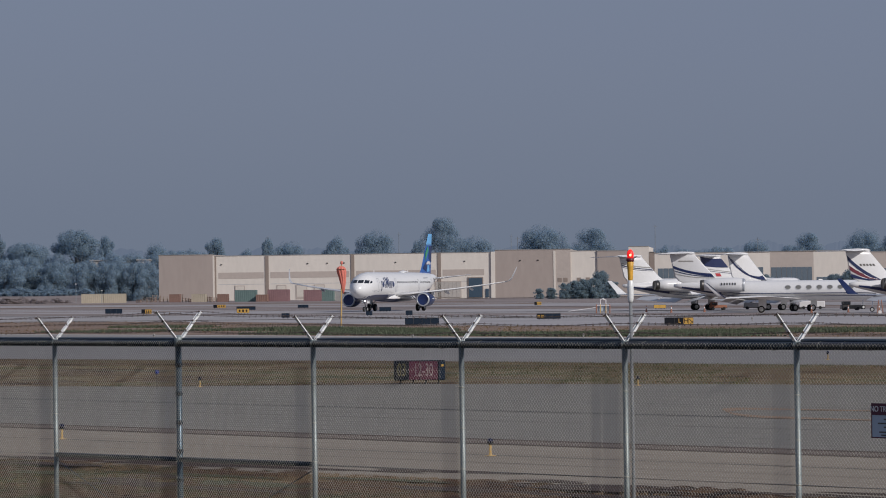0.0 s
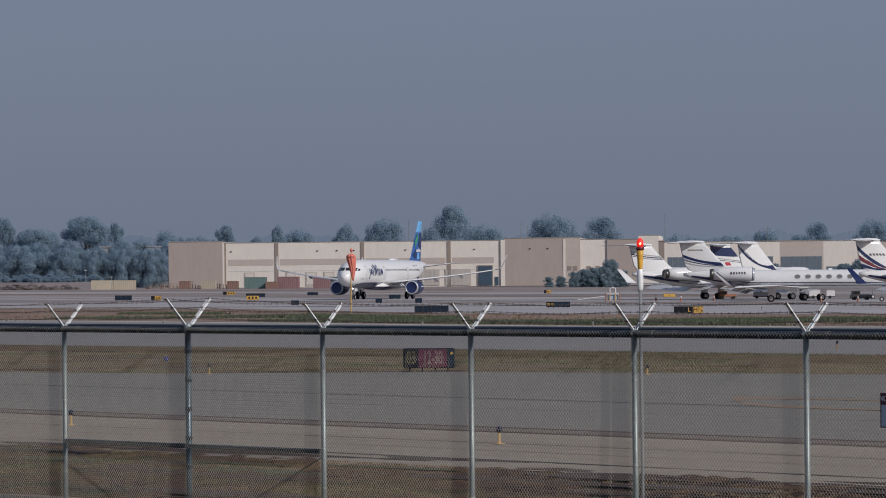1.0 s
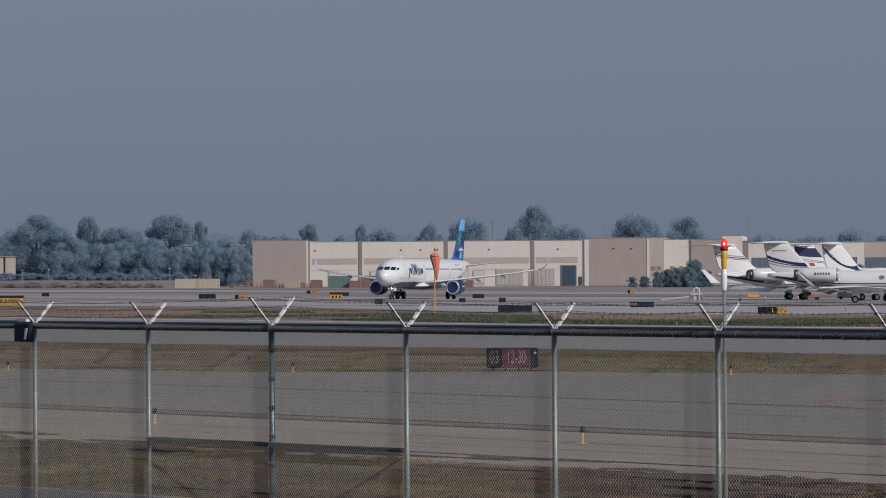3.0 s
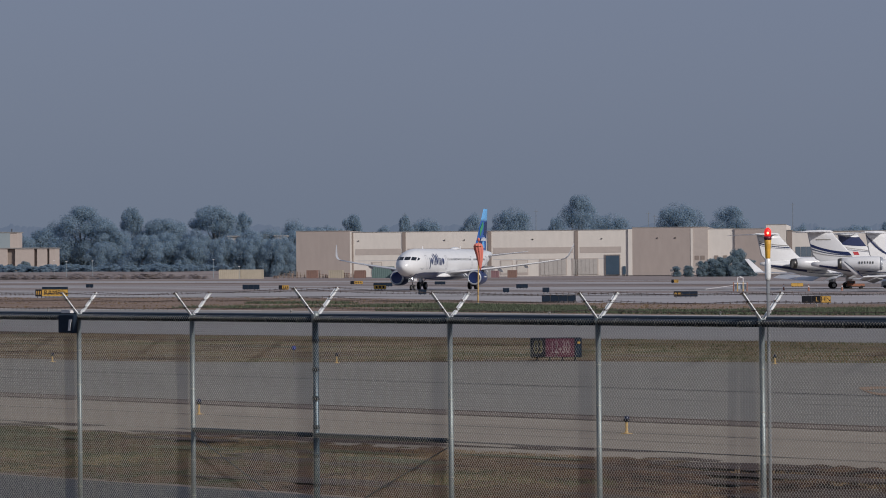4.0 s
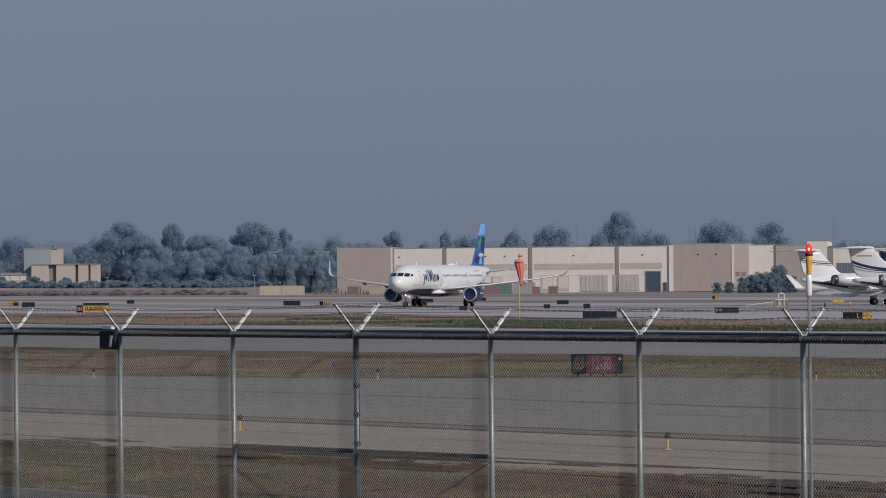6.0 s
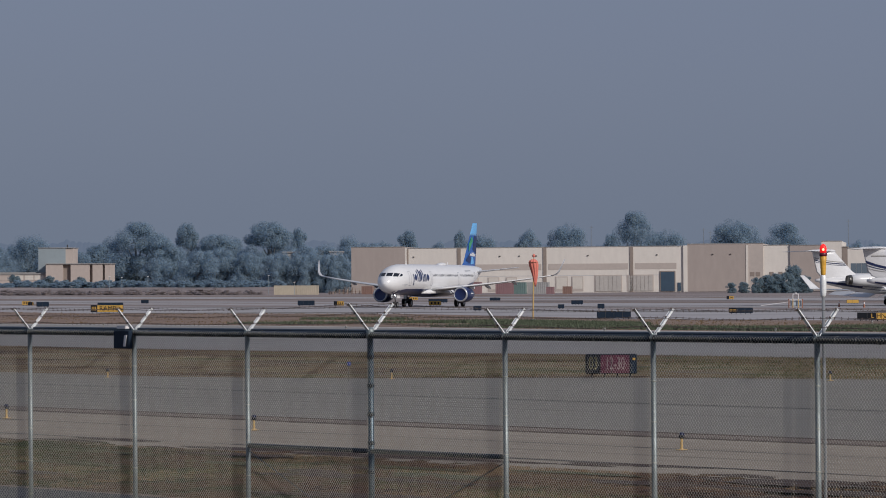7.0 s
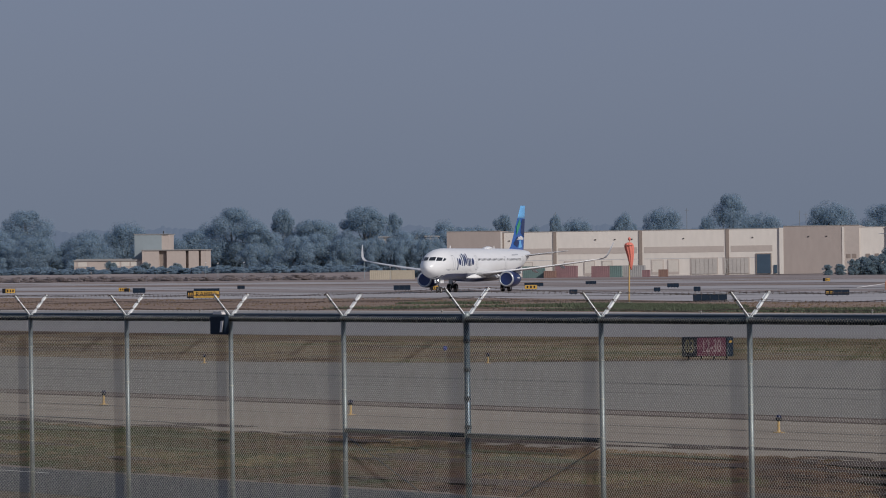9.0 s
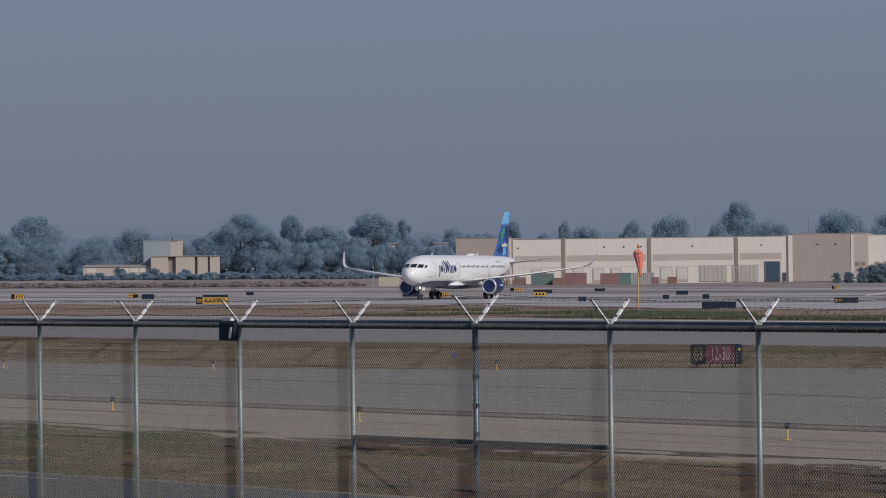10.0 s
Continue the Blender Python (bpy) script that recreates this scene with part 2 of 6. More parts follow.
M = dict(
    near_verge=mottled("near_verge_grass", ((0.22, (0.010, 0.006, 0.004)), (0.35, (0.052, 0.025, 0.014)), (0.46, (0.122, 0.073, 0.041)), (0.66, (0.074, 0.050, 0.022)), (0.84, (0.036, 0.044, 0.011))), 0.42, 3.4, -0.024),
    dry_verge=mottled("dry_verge_grass", ((0.24, (0.060, 0.038, 0.022)), (0.38, (0.135, 0.092, 0.054)), (0.48, (0.200, 0.150, 0.086)), (0.58, (0.140, 0.120, 0.062)), (0.70, (0.085, 0.090, 0.042))), 0.12, 0.8, 0.002),
    galv=paint("galvanised_steel", (0.25, 0.285, 0.285), 0.46, 0.5, 0.25, 6, 60, 0.2),
    terminal=paint("dark_terminal_steel", (0.085, 0.12, 0.145), 0.36, 0.55, 0.3, 5, 50, 0.2),
    arm=paint("bright_galvanised_arm", (0.84, 0.88, 0.86), 0.4, 0.1, 0.2, 6, 60, 0.1),
    wire=paint("weathered_wire", (0.46, 0.45, 0.395), 0.42, 0.25, 0.25, 4, 90),
    rail=paint("dark_rail", (0.024, 0.036, 0.05), 0.4, 0.3, 0.25, 4, 60),
    conduit=paint("blue_grey_conduit", (0.045, 0.066, 0.088), 0.4, 0.2, 0.2, 4, 60),
    rust=paint("rusty_wire", (0.13, 0.10, 0.085), 0.7, 0.3, 0.3, 10, 80),
    asphalt=paint("asphalt", (0.034, 0.036, 0.039), 0.85, 0, 0.2, 0.35, 12, 0.2),
    runway=paint("runway_asphalt", (0.250, 0.236, 0.218), 0.85, 0, 0.16, 0.05, 1.2, 0, stretch=(1, 0.35, 1)),
    taxi=paint("taxiway_asphalt", (0.181, 0.168, 0.141), 0.85, 0, 0.14, 0.08, 2.5, 0.1, stretch=(1, 0.4, 1)),
    concrete=paint("tan_concrete", (0.262, 0.220, 0.166), 0.88, 0, 0.14, 0.12, 4, 0.1, stretch=(1, 0.5, 1)),
    # far concrete cooled towards grey by haze in its base colour
    apron=paint("apron_concrete", (0.322, 0.302, 0.298), 0.88, 0, 0.2, 0.03, 0.35, stretch=(0.25, 1.4, 1), tint=(0.39, 0.37, 0.368)),
    joint=paint("sealed_joint", (0.045, 0.042, 0.04), 0.8, 0, 0.3, 0.8, 12),
    stain=paint("brown_stain", (0.085, 0.056, 0.040), 0.9, 0, 0.3, 0.5, 8),
    stain_pale=paint("pale_brown_stain", (0.145, 0.112, 0.085), 0.9, 0, 0.25, 0.5, 8),
    gravel=paint("pale_gravel", (0.19, 0.145, 0.115), 0.95, 0, 0.3, 2, 20),
    line=paint("worn_line_paint", (0.55, 0.54, 0.5), 0.7, 0, 0.25, 0.6, 9),
    yellow_line=paint("worn_yellow_line", (0.25, 0.155, 0.085), 0.75, 0, 0.3, 0.6, 9),
    soil=paint("dry_soil", (0.050, 0.023, 0.011), 0.95, 0, 0.7, 0.5, 4.5, tint=(0.078, 0.056, 0.026)),
    turf=paint("mixed_turf", (0.034, 0.050, 0.012), 0.95, 0, 0.5, 1.4, 14, tint=(0.075, 0.070, 0.024)),
    # far soil lightened and greyed, with distance haze mixed into the colour
    field=paint("haze_paled_field", (0.205, 0.168, 0.158), 0.95, 0, 0.34, 0.03, 0.3, tint=(0.27, 0.225, 0.205), stretch=(0.35, 1.3, 1)),
    red_dirt=paint("reddish_dirt", (0.180, 0.112, 0.080), 0.95, 0, 0.4, 0.12, 1.2, tint=(0.225, 0.160, 0.115), stretch=(0.5, 1, 1)),
    weed_seam=paint("dark_seam_weeds", (0.125, 0.105, 0.088), 0.95, 0, 0.4, 0.2, 2.5, stretch=(0.4, 1, 1)),
    mud=paint("dark_damp_soil", (0.052, 0.030, 0.019), 0.9, 0, 0.4, 0.6, 6),
    thatch=paint("pale_dry_thatch", (0.10, 0.070, 0.036), 0.95, 0, 0.35, 0.6, 6, tint=(0.105, 0.075, 0.045)),
    straw=paint("dry_grass", (0.16, 0.105, 0.058), 0.95, 0, 0.35, 0.3, 6, island=0.25, tint=(0.22, 0.155, 0.085)),
    green=paint("green_grass", (0.062, 0.076, 0.026), 0.95, 0, 0.3, 0.3, 6, island=0.25, tint=(0.105, 0.105, 0.040)),
    weed=paint("dull_green_weeds", (0.060, 0.084, 0.052), 0.95, 0, 0.3, 0.3, 6, island=0.25, tint=(0.098, 0.115, 0.070)),
    white=paint("white_gloss_paint", (0.74, 0.74, 0.735), 0.28, 0, 0.04, 0.4, 6, spec=0.5),
    jet_white=paint("jet_white_paint", (0.70, 0.70, 0.70), 0.25, 0, 0.04, 0.5, 6),
    navy=paint("navy_paint", (0.014, 0.027, 0.100), 0.3, 0, 0.1, 0.6, 6),
    jet_navy=paint("deep_navy_paint", (0.014, 0.024, 0.085), 0.3, 0, 0.1, 0.6, 6),
    blue=paint("mid_blue_paint", (0.035, 0.11, 0.36), 0.3, 0, 0.1, 0.6, 6),
    sky_blue=paint("light_blue_paint", (0.16, 0.42, 0.75), 0.3, 0, 0.08, 0.6, 6),
    leaf_green=paint("green_tail_paint", (0.05, 0.28, 0.14), 0.3, 0, 0.08, 0.6, 6),
    maroon=paint("maroon_paint", (0.13, 0.02, 0.035), 0.35, 0, 0.1, 0.6, 6),
    flag_red=paint("red_flag_paint", (0.42, 0.03, 0.04), 0.4, 0, 0.1, 0.6, 6),
    gold=paint("grey_stripe_paint", (0.30, 0.29, 0.27), 0.35, 0, 0.1, 0.6, 6),
    wing=paint("wing_grey_paint", (0.60, 0.605, 0.61), 0.35, 0.1, 0.08, 0.5, 5),
    metal=paint("bare_metal", (0.62, 0.63, 0.65), 0.22, 1.0, 0.1, 2, 20),
    lip=paint("intake_lip_metal", (0.55, 0.57, 0.59), 0.35, 0.5, 0.06, 2, 20),
    # near-black colour stands in for shade inside intakes and exhausts
    dark=paint("hollow_shade", (0.012, 0.013, 0.016), 0.6, 0, 0.2, 2, 12),
    glass=paint("dark_glass", (0.015, 0.018, 0.024), 0.08, 0, 0.1, 1, 8, spec=0.6),
    # far office glass, its paleness and blue partly haze set as colour
    pale_glass=paint("pale_window", (0.13, 0.165, 0.20), 0.15, 0, 0.1, 1, 8),
    cabin_glass=paint("drawn_cabin_window", (0.17, 0.17, 0.16), 0.15, 0, 0.1, 1, 8),
    tyre=paint("tyre_rubber", (0.018, 0.018, 0.02), 0.85, 0, 0.2, 3, 30),
    seam=paint("panel_seam", (0.42, 0.43, 0.45), 0.5, 0, 0.1, 1, 8),
    rim=paint("pale_wheel_rim", (0.48, 0.48, 0.47), 0.45, 0.2, 0.15, 3, 20),
    exhaust=paint("exhaust_metal", (0.12, 0.115, 0.11), 0.4, 0.8, 0.2, 2, 12),
    fan=paint("dark_fan_blade", (0.05, 0.055, 0.065), 0.4, 0.6, 0.2, 2, 12),
    # cream and tan are cooled slightly too, as painted distance haze
    cream_wall=paint("cream_concrete_wall", (0.67, 0.625, 0.565), 0.85, 0, 0.07, 0.05, 0.8, stretch=(1, 1, 0.3)),
    tan_wall=paint("tan_concrete_wall", (0.37, 0.318, 0.288), 0.85, 0, 0.07, 0.05, 0.8, stretch=(1, 1, 0.3)),
    band_wall=paint("taupe_wall_band", (0.455, 0.40, 0.36), 0.85, 0, 0.07, 0.06, 0.8),
    pilaster=paint("brown_pilaster", (0.26, 0.215, 0.185), 0.85, 0, 0.08, 0.1, 1),
    pale_wall=paint("pale_metal_wall", (0.27, 0.315, 0.335), 0.7, 0, 0.07, 0.06, 0.8),
    peach_wall=paint("peach_block_wall", (0.46, 0.395, 0.35), 0.85, 0, 0.08, 0.06, 0.8),
    roof=paint("roof_sheet", (0.28, 0.27, 0.26), 0.8, 0, 0.12, 0.05, 0.6),
    door_white=paint("dock_door", (0.60, 0.56, 0.50), 0.7, 0, 0.08, 0.2, 2),
    door_navy=paint("dark_blue_door", (0.042, 0.075, 0.115), 0.6, 0, 0.15, 0.3, 2),
    pole=paint("weathered_pole", (0.20, 0.21, 0.22), 0.85, 0, 0.2, 0.6, 5),
    # bark, leaves and shrubs carry distance haze as blue-grey in their colour
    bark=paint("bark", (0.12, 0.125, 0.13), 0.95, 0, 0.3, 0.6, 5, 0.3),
    leaf=foliage("haze_blued_leaves", (0.114, 0.152, 0.184), (0.122, 0.158, 0.187)),
    shrub=foliage("hazed_shrub_leaves", (0.092, 0.124, 0.142), (0.098, 0.128, 0.144)),
    scrub=foliage("dry_scrub_twigs", (0.165, 0.150, 0.148), (0.190, 0.170, 0.162)),
    sign_black=paint("black_sign_board", (0.010, 0.012, 0.017), 0.6, 0, 0.2, 2, 12, spec=0.15),
    # lifted and blued, which puts distance haze into the far sign backs
    sign_blue=paint("blue_black_board", (0.015, 0.026, 0.045), 0.6, 0, 0.2, 2, 12, spec=0.12),
    sign_yellow=paint("yellow_sign_face", (0.55, 0.33, 0.065), 0.5, 0, 0.1, 2, 12),
    sleeve=paint("orange_yellow_sleeve", (0.72, 0.40, 0.05), 0.5, 0, 0.25, 9, 40),
    sign_red=paint("red_sign_face", (0.078, 0.010, 0.030), 0.5, 0, 0.12, 2, 12),
    sign_white=paint("white_sign_paint", (0.75, 0.73, 0.72), 0.5, 0, 0.06, 2, 12),
    sign_dim=paint("greyish_white_board", (0.42, 0.50, 0.58), 0.5, 0, 0.08, 2, 12),
    orange=paint("orange_fabric", (0.66, 0.20, 0.15), 0.75, 0, 0.12, 3, 20, 0.2),
    orange_paint=paint("orange_paint", (0.32, 0.14, 0.085), 0.6, 0, 0.15, 2, 12),
    yellow=paint("yellow_paint", (0.52, 0.35, 0.13), 0.5, 0, 0.1, 3, 20),
    globe=paint("blue_globe_glass", (0.012, 0.028, 0.21), 0.15, 0, 0.1, 6, 30, spec=0.8),
    blue_lens=paint("blue_lens", (0.008, 0.010, 0.045), 0.15, 0, 0.1, 6, 30, spec=0.8),
    # red and green paints lightened and greyed to hold distance haze
    red_box=paint("red_container", (0.25, 0.145, 0.15), 0.65, 0, 0.15, 0.4, 3),
    green_box=paint("green_container", (0.13, 0.195, 0.185), 0.65, 0, 0.15, 0.4, 3),
    cream_box=paint("cream_container", (0.42, 0.37, 0.285), 0.65, 0, 0.1, 0.4, 3),
    brown_box=paint("brown_container", (0.23, 0.14, 0.11), 0.65, 0, 0.15, 0.4, 3),
    bay_grey=paint("dusty_bay_door", (0.43, 0.405, 0.375), 0.7, 0, 0.12, 0.3, 2),
    grey_box=paint("grey_box_paint", (0.35, 0.34, 0.33), 0.65, 0, 0.15, 0.4, 3),
    # runway sign characters, much darker than plain yellow and white
    sign_olive=paint("dull_yellow_ink", (0.105, 0.092, 0.035), 0.6, 0, 0.2, 2, 12),
    sign_ink=paint("dim_sign_ink", (0.25, 0.19, 0.19), 0.6, 0, 0.1, 2, 12),
    far_wall=paint("pale_house_wall", (0.42, 0.395, 0.37), 0.85, 0, 0.08, 0.1, 1),
    # emission stands in for distance haze on the ridge, which is no lamp
    distance=glow("haze_glow", (0.118, 0.143, 0.186), 1.0, 0.02),
    red_lens=glow("lit_red_lens", (0.9, 0.02, 0.015), 0.7),
    bulb=glow("lit_bulb", (1.0, 0.40, 0.18), 3.0),
    landing=glow("landing_light", (1.0, 0.96, 0.88), 12.0),
)


# ---- mesh helpers ----
def mesh_of(name, bm, mat, smooth=False):
    me = bpy.data.meshes.new(name)
    bm.to_mesh(me)
    bm.free()
    me.materials.append(mat)
    if smooth:
        me.polygons.foreach_set("use_smooth", [True] * len(me.polygons))
        me.update()
    return me


def part(name, bm, mat, parent, label="", smooth=False):
    """One mesh object under a thing or a part."""
    ob = new(name, bm if isinstance(bm, bpy.types.Mesh) else mesh_of(name, bm, mat, smooth))
    ob.parent = parent
    return tagged(ob, label)


def thing(name, label, category, m=None, group="", kind=""):
    ob = tagged(new(name), label, category, group, kind)
    if m is not None:
        ob.matrix_basis = m
    return ob


def B():
    return bmesh.new()


def box(bm, x0, x1, y0, y1, z0, z1, bevel=0.0):
    vs = [bm.verts.new(p) for p in ((x0, y0, z0), (x1, y0, z0), (x1, y1, z0), (x0, y1, z0), (x0, y0, z1), (x1, y0, z1), (x1, y1, z1), (x0, y1, z1))]
    fs = [bm.faces.new([vs[i] for i in f]) for f in ((3, 2, 1, 0), (4, 5, 6, 7), (0, 1, 5, 4), (1, 2, 6, 5), (2, 3, 7, 6), (3, 0, 4, 7))]
    if bevel:
        es = list({e for f in fs for e in f.edges})
        bmesh.ops.bevel(bm, geom=es, offset=bevel, segments=1, affect="EDGES", profile=0.5)
    return bm


def loft(bm, rings, cap=True, closed=True):
    """Skin a row of rings that have the same number of points."""
    rows = [[bm.verts.new(p) for p in r] for r in rings]
    for a, b in zip(rows, rows[1:]):
        k = len(a)
        for i in range(k if closed else k - 1):
            j = (i + 1) % k
            bm.faces.new((a[i], a[j], b[j], b[i]))
    if cap and closed:
        bm.faces.new(rows[0][::-1])
        bm.faces.new(rows[-1])
    return bm


def ring(c, ax, r, n, r2=None):
    ax = Vector(ax).normalized()
    s = ax.cross(Vector((0, 0, 1)) if abs(ax.z) < 0.9 else Vector((1, 0, 0))).normalized()
    t = ax.cross(s)
    return [Vector(c) + s * r * math.cos(2 * math.pi * i / n) + t * (r2 or r) * math.sin(2 * math.pi * i / n) for i in range(n)]


def tube(bm, p, q, r, n=8, r2=None):
    ax = Vector(q) - Vector(p)
    return loft(bm, [ring(p, ax, r, n), ring(q, ax, r if r2 is None else r2, n)])


def lathe(bm, profile, c=(0, 0, 0), ax=(0, 0, 1), n=16):
    """profile: (distance along the axis, radius)."""
    ax = Vector(ax).normalized()
    return loft(bm, [ring(Vector(c) + ax * d, ax, max(r, 1e-3), n) for d, r in profile])


# ---- ground: bands of pavement and verge run parallel to the fence ----
SLOPE = 1.28


def across(v, x):
    """The line y + SLOPE x = v."""
    return v - SLOPE * x


gb = B()
cuts = (-60, 40, 50, 54, 5200)
hts = (-0.5, -0.5, -0.45, 0.0, 0.0)
gxs = (-1500, -400, -100, -30, -10, 0, 10, 30, 100, 400, 1500)
grid = [[gb.verts.new((x, across(v, x) if v < 1000 else v, h)) for x in gxs] for v, h in zip(cuts, hts)]
for a, b in zip(grid, grid[1:]):
    for i in range(len(gxs) - 1):
        gb.faces.new((a[i], a[i + 1], b[i + 1], b[i]))
tagged(new("ground", mesh_of("ground", gb, M["soil"])), "dry reddish brown soil and short grass of the airfield", "ground", kind="structure")


def bent(*pts):
    """A line through a few points, as a function of x."""
    xs, ys = [p[0] for p in pts], [p[1] for p in pts]
    return lambda x: float(np.interp(x, xs, ys))


def band(name, v0, v1, x0, x1, z, mat, label, category, wobble=0.0, steps=60, slope=SLOPE):
    """A sheet of pavement between two lines, with an uneven edge where soil has crept over it."""
    bm = B()
    a, b = [], []
    for i in range(steps + 1):
        x = x0 + (x1 - x0) * i / steps
        w0 = wobble * (noise.noise((x * 0.31, 2.5, 0)) + 0.6 * noise.noise((x * 1.1, 4.5, 3)))
        w1 = wobble * (noise.noise((x * 0.31, 8.5, 7)) + 0.6 * noise.noise((x * 1.1, 6.5, 5)))
        a.append((x, (v0(x) if callable(v0) else v0 - slope * x) + w0, z))
        b.append((x, (v1(x) if callable(v1) else v1 - slope * x) + w1, z))
    loft(bm, [a, b], cap=False, closed=False)
    bmesh.ops.recalc_face_normals(bm, faces=bm.faces)
    for f in bm.faces:
        if f.normal.z < 0:
            f.normal_flip()
    return tagged(new(name, mesh_of(name, bm, mat)), label, category, kind="structure")


band("perimeter_road", 56, 63, -60, 40, 0.012, M["asphalt"], "dark asphalt perimeter road inside the fence", "road", 0.05, 100)
band("road_gravel", 63, 63.6, -60, 40, 0.010, M["gravel"], "pale gravel edge of the perimeter road", "gravel", 0.12, 200)
vg = B()
VX, VV = 400, 140
rows_v = []
for j in range(VV + 1):
    v = 63.1 + 20.6 * j / VV
    row = []
    for i in range(VX + 1):
        x = -23 + 38 * i / VX
        y = across(v, x)
        h = 0.050 * noise.noise((x * 0.55, y * 0.20, 1.0)) + 0.045 * noise.noise((x * 2.1, y * 0.9, 5.0)) + 0.030 * noise.noise((x * 5.5, y * 2.3, 9.0))
        # runs out under the pavements on both sides
        fall = 0.035 * max(0.0, (v - 80.6) / 1.5) + 0.05 * max(0.0, (63.8 - v) / 0.6)
        row.append(vg.verts.new((x, y, 0.030 + h - fall)))
    rows_v.append(row)
for a, b in zip(rows_v, rows_v[1:]):
    for i in range(VX):
        vg.faces.new((a[i], a[i + 1], b[i + 1], b[i]))
tagged(new("grass_verge", mesh_of("grass_verge", vg, M["near_verge"], True)), "uneven brown soil with patchy short grass by the road", "verge", kind="structure")
band("road_edge_line", 61.6, 61.75, -40, -11.4, 0.018, M["line"], "worn white edge line on the perimeter road", "road marking")
band("taxiway_shoulder", 81, 103.4, -140, 40, 0.012, M["concrete"], "tan weathered concrete shoulder of the taxiway", "taxiway", 0.9, 220)
TAXI_EDGE = bent((-140, 330), (-29.6, 183), (-21, 170.5), (-15.8, 164.5), (-9.6, 162.0), (0, 162.3), (7, 159), (14.6, 155), (60, 120))
RUNWAY_NEAR = bent((-260, 500), (-42, 260), (-22, 232), (0, 213), (18.4, 192), (120, 95))
RUNWAY_FAR = bent((-260, 640), (-62, 394), (-40, 373), (-22, 352), (0, 319), (10, 306), (28.4, 296), (120, 240))
VERGE_FAR = bent((-420, 1000), (-98, 590), (-60, 512), (-37, 503), (-22, 488), (0, 416), (13, 399), (40, 388), (220, 300))
band("taxiway", 103.4, TAXI_EDGE, -140, 60, 0.016, M["taxi"], "grey worn asphalt taxiway with tar seams", "taxiway", 0.25, 160)
band("dirt_stain", 100.6, 104.3, -140, 40, 0.0185, M["stain_pale"], "pale brown dirt stain along the pavement joint", "stain", 0.15, 160)
for v, w, mat in ((103.6, 0.6, "stain"), (100.9, 0.45, "stain"), (127.8, 0.6, "joint"), (94.0, 0.18, "joint"), (85.2, 0.24, "joint"), (118.5, 0.10, "joint"), (140.0, 0.14, "joint"), (90.0, 0.07, "joint")):
    band("pavement_seam", v, v + w, -120, 40, 0.022, M[mat], "dark tar-filled seam along the taxiway", "pavement seam", 0.06 + 0.1 * (v < 86), 160)
band("dry_strip", lambda x: TAXI_EDGE(x) - 0.5, lambda x: RUNWAY_NEAR(x) + 0.5, -140, 60, 0.007, M["dry_verge"], "dry tan and brown grass strip beside the taxiway", "verge", 0.3, 120)
band("runway", RUNWAY_NEAR, RUNWAY_FAR, -260, 120, 0.012, M["runway"], "wide grey asphalt runway seen edge on", "runway", 0.4, 120, 1.1)
band("runway_edge_line", lambda x: RUNWAY_FAR(x) - 4.5, lambda x: RUNWAY_FAR(x) - 1.5, -260, 120, 0.02, M["line"], "white painted edge line of the runway", "runway marking", 0, 40)
band("dirt_verge", lambda x: RUNWAY_FAR(x) + 0.5, lambda x: VERGE_FAR(x) + 1, -300, 140, 0.006, M["red_dirt"], "bare reddish dirt verge beyond the runway", "verge", 0.8, 160)
band("dry_field", lambda x: VERGE_FAR(x) - 1, lambda x: 1560.0, -420, 300, 0.007, M["field"], "dry field between far pavements, paled by haze in its colour", "field", 0.5, 80)
band("far_taxiway", VERGE_FAR, 570, -420, 220, 0.012, M["apron"], "pale grey concrete taxiway beyond the verge", "taxiway", 1.2, 160)
band("far_runway", 615, 735, -560, 260, 0.012, M["apron"], "pale grey far runway pavement", "runway", 1.2, 120)
for y0, dy, x0, x1, mat, txt in ((521, 3.0, -60, 60, "line", "pale worn line along the far taxiway"), (512, 5.5, -60, 60, "weed_seam", "dark weeds in the taxiway joint"), (602, 3.5, -140, 40, "line", "pale worn line on the far pavement"), (628, 9, -150, 60, "weed_seam", "dark weeds along the pavement edge"),
                             (735, 14, -160, 90, "red_dirt", "reddish dirt strip between far pavements"), (795, 9, -160, 90, "weed_seam", "dark weeds along the pavement edge"), (1000, 8, -190, 110, "line", "pale line on the far apron"), (930, 30, -190, 20, "red_dirt", "reddish dirt strip between far pavements"), (1120, 40, -190, 10, "red_dirt", "reddish dirt strip in the field")):
    band("field_line", lambda x, c=y0: c + 0.04 * x, lambda x, c=y0 + dy: c + 0.04 * x, x0, x1, 0.03, M[mat], txt, "ground line", dy * 0.22, 120)
band("apron", 850, 985, -700, 320, 0.012, M["apron"], "pale concrete apron before the hangars", "apron", 1.5, 120)

# ---- chain-link fence with barbed wire on V arms ----
FU = Vector((0.5646, -0.8253, 0)).normalized()
FN = Vector((0.8253, 0.5646, 0)).normalized()      # towards the airfield
BAY = 3.022
P2 = Vector((-3.216, 55.8, 0))
fence = thing("chain_link_fence", "tall galvanised chain-link airport fence topped with barbed wire on V arms", "fence")


def along(k):
    s = BAY * k * (1 - 0.0018 * min(0, k))
    if k >= 4:
        s -= 0.15
    return s


def fz(k):
    return 2.795 + 0.0085 * k


def fpt(s, off, z):
    """A point of the fence: metres along it, metres towards the airfield, height."""
    return P2 + FU * s + FN * off + Vector((0, 0, z))


LEAN = 0.012


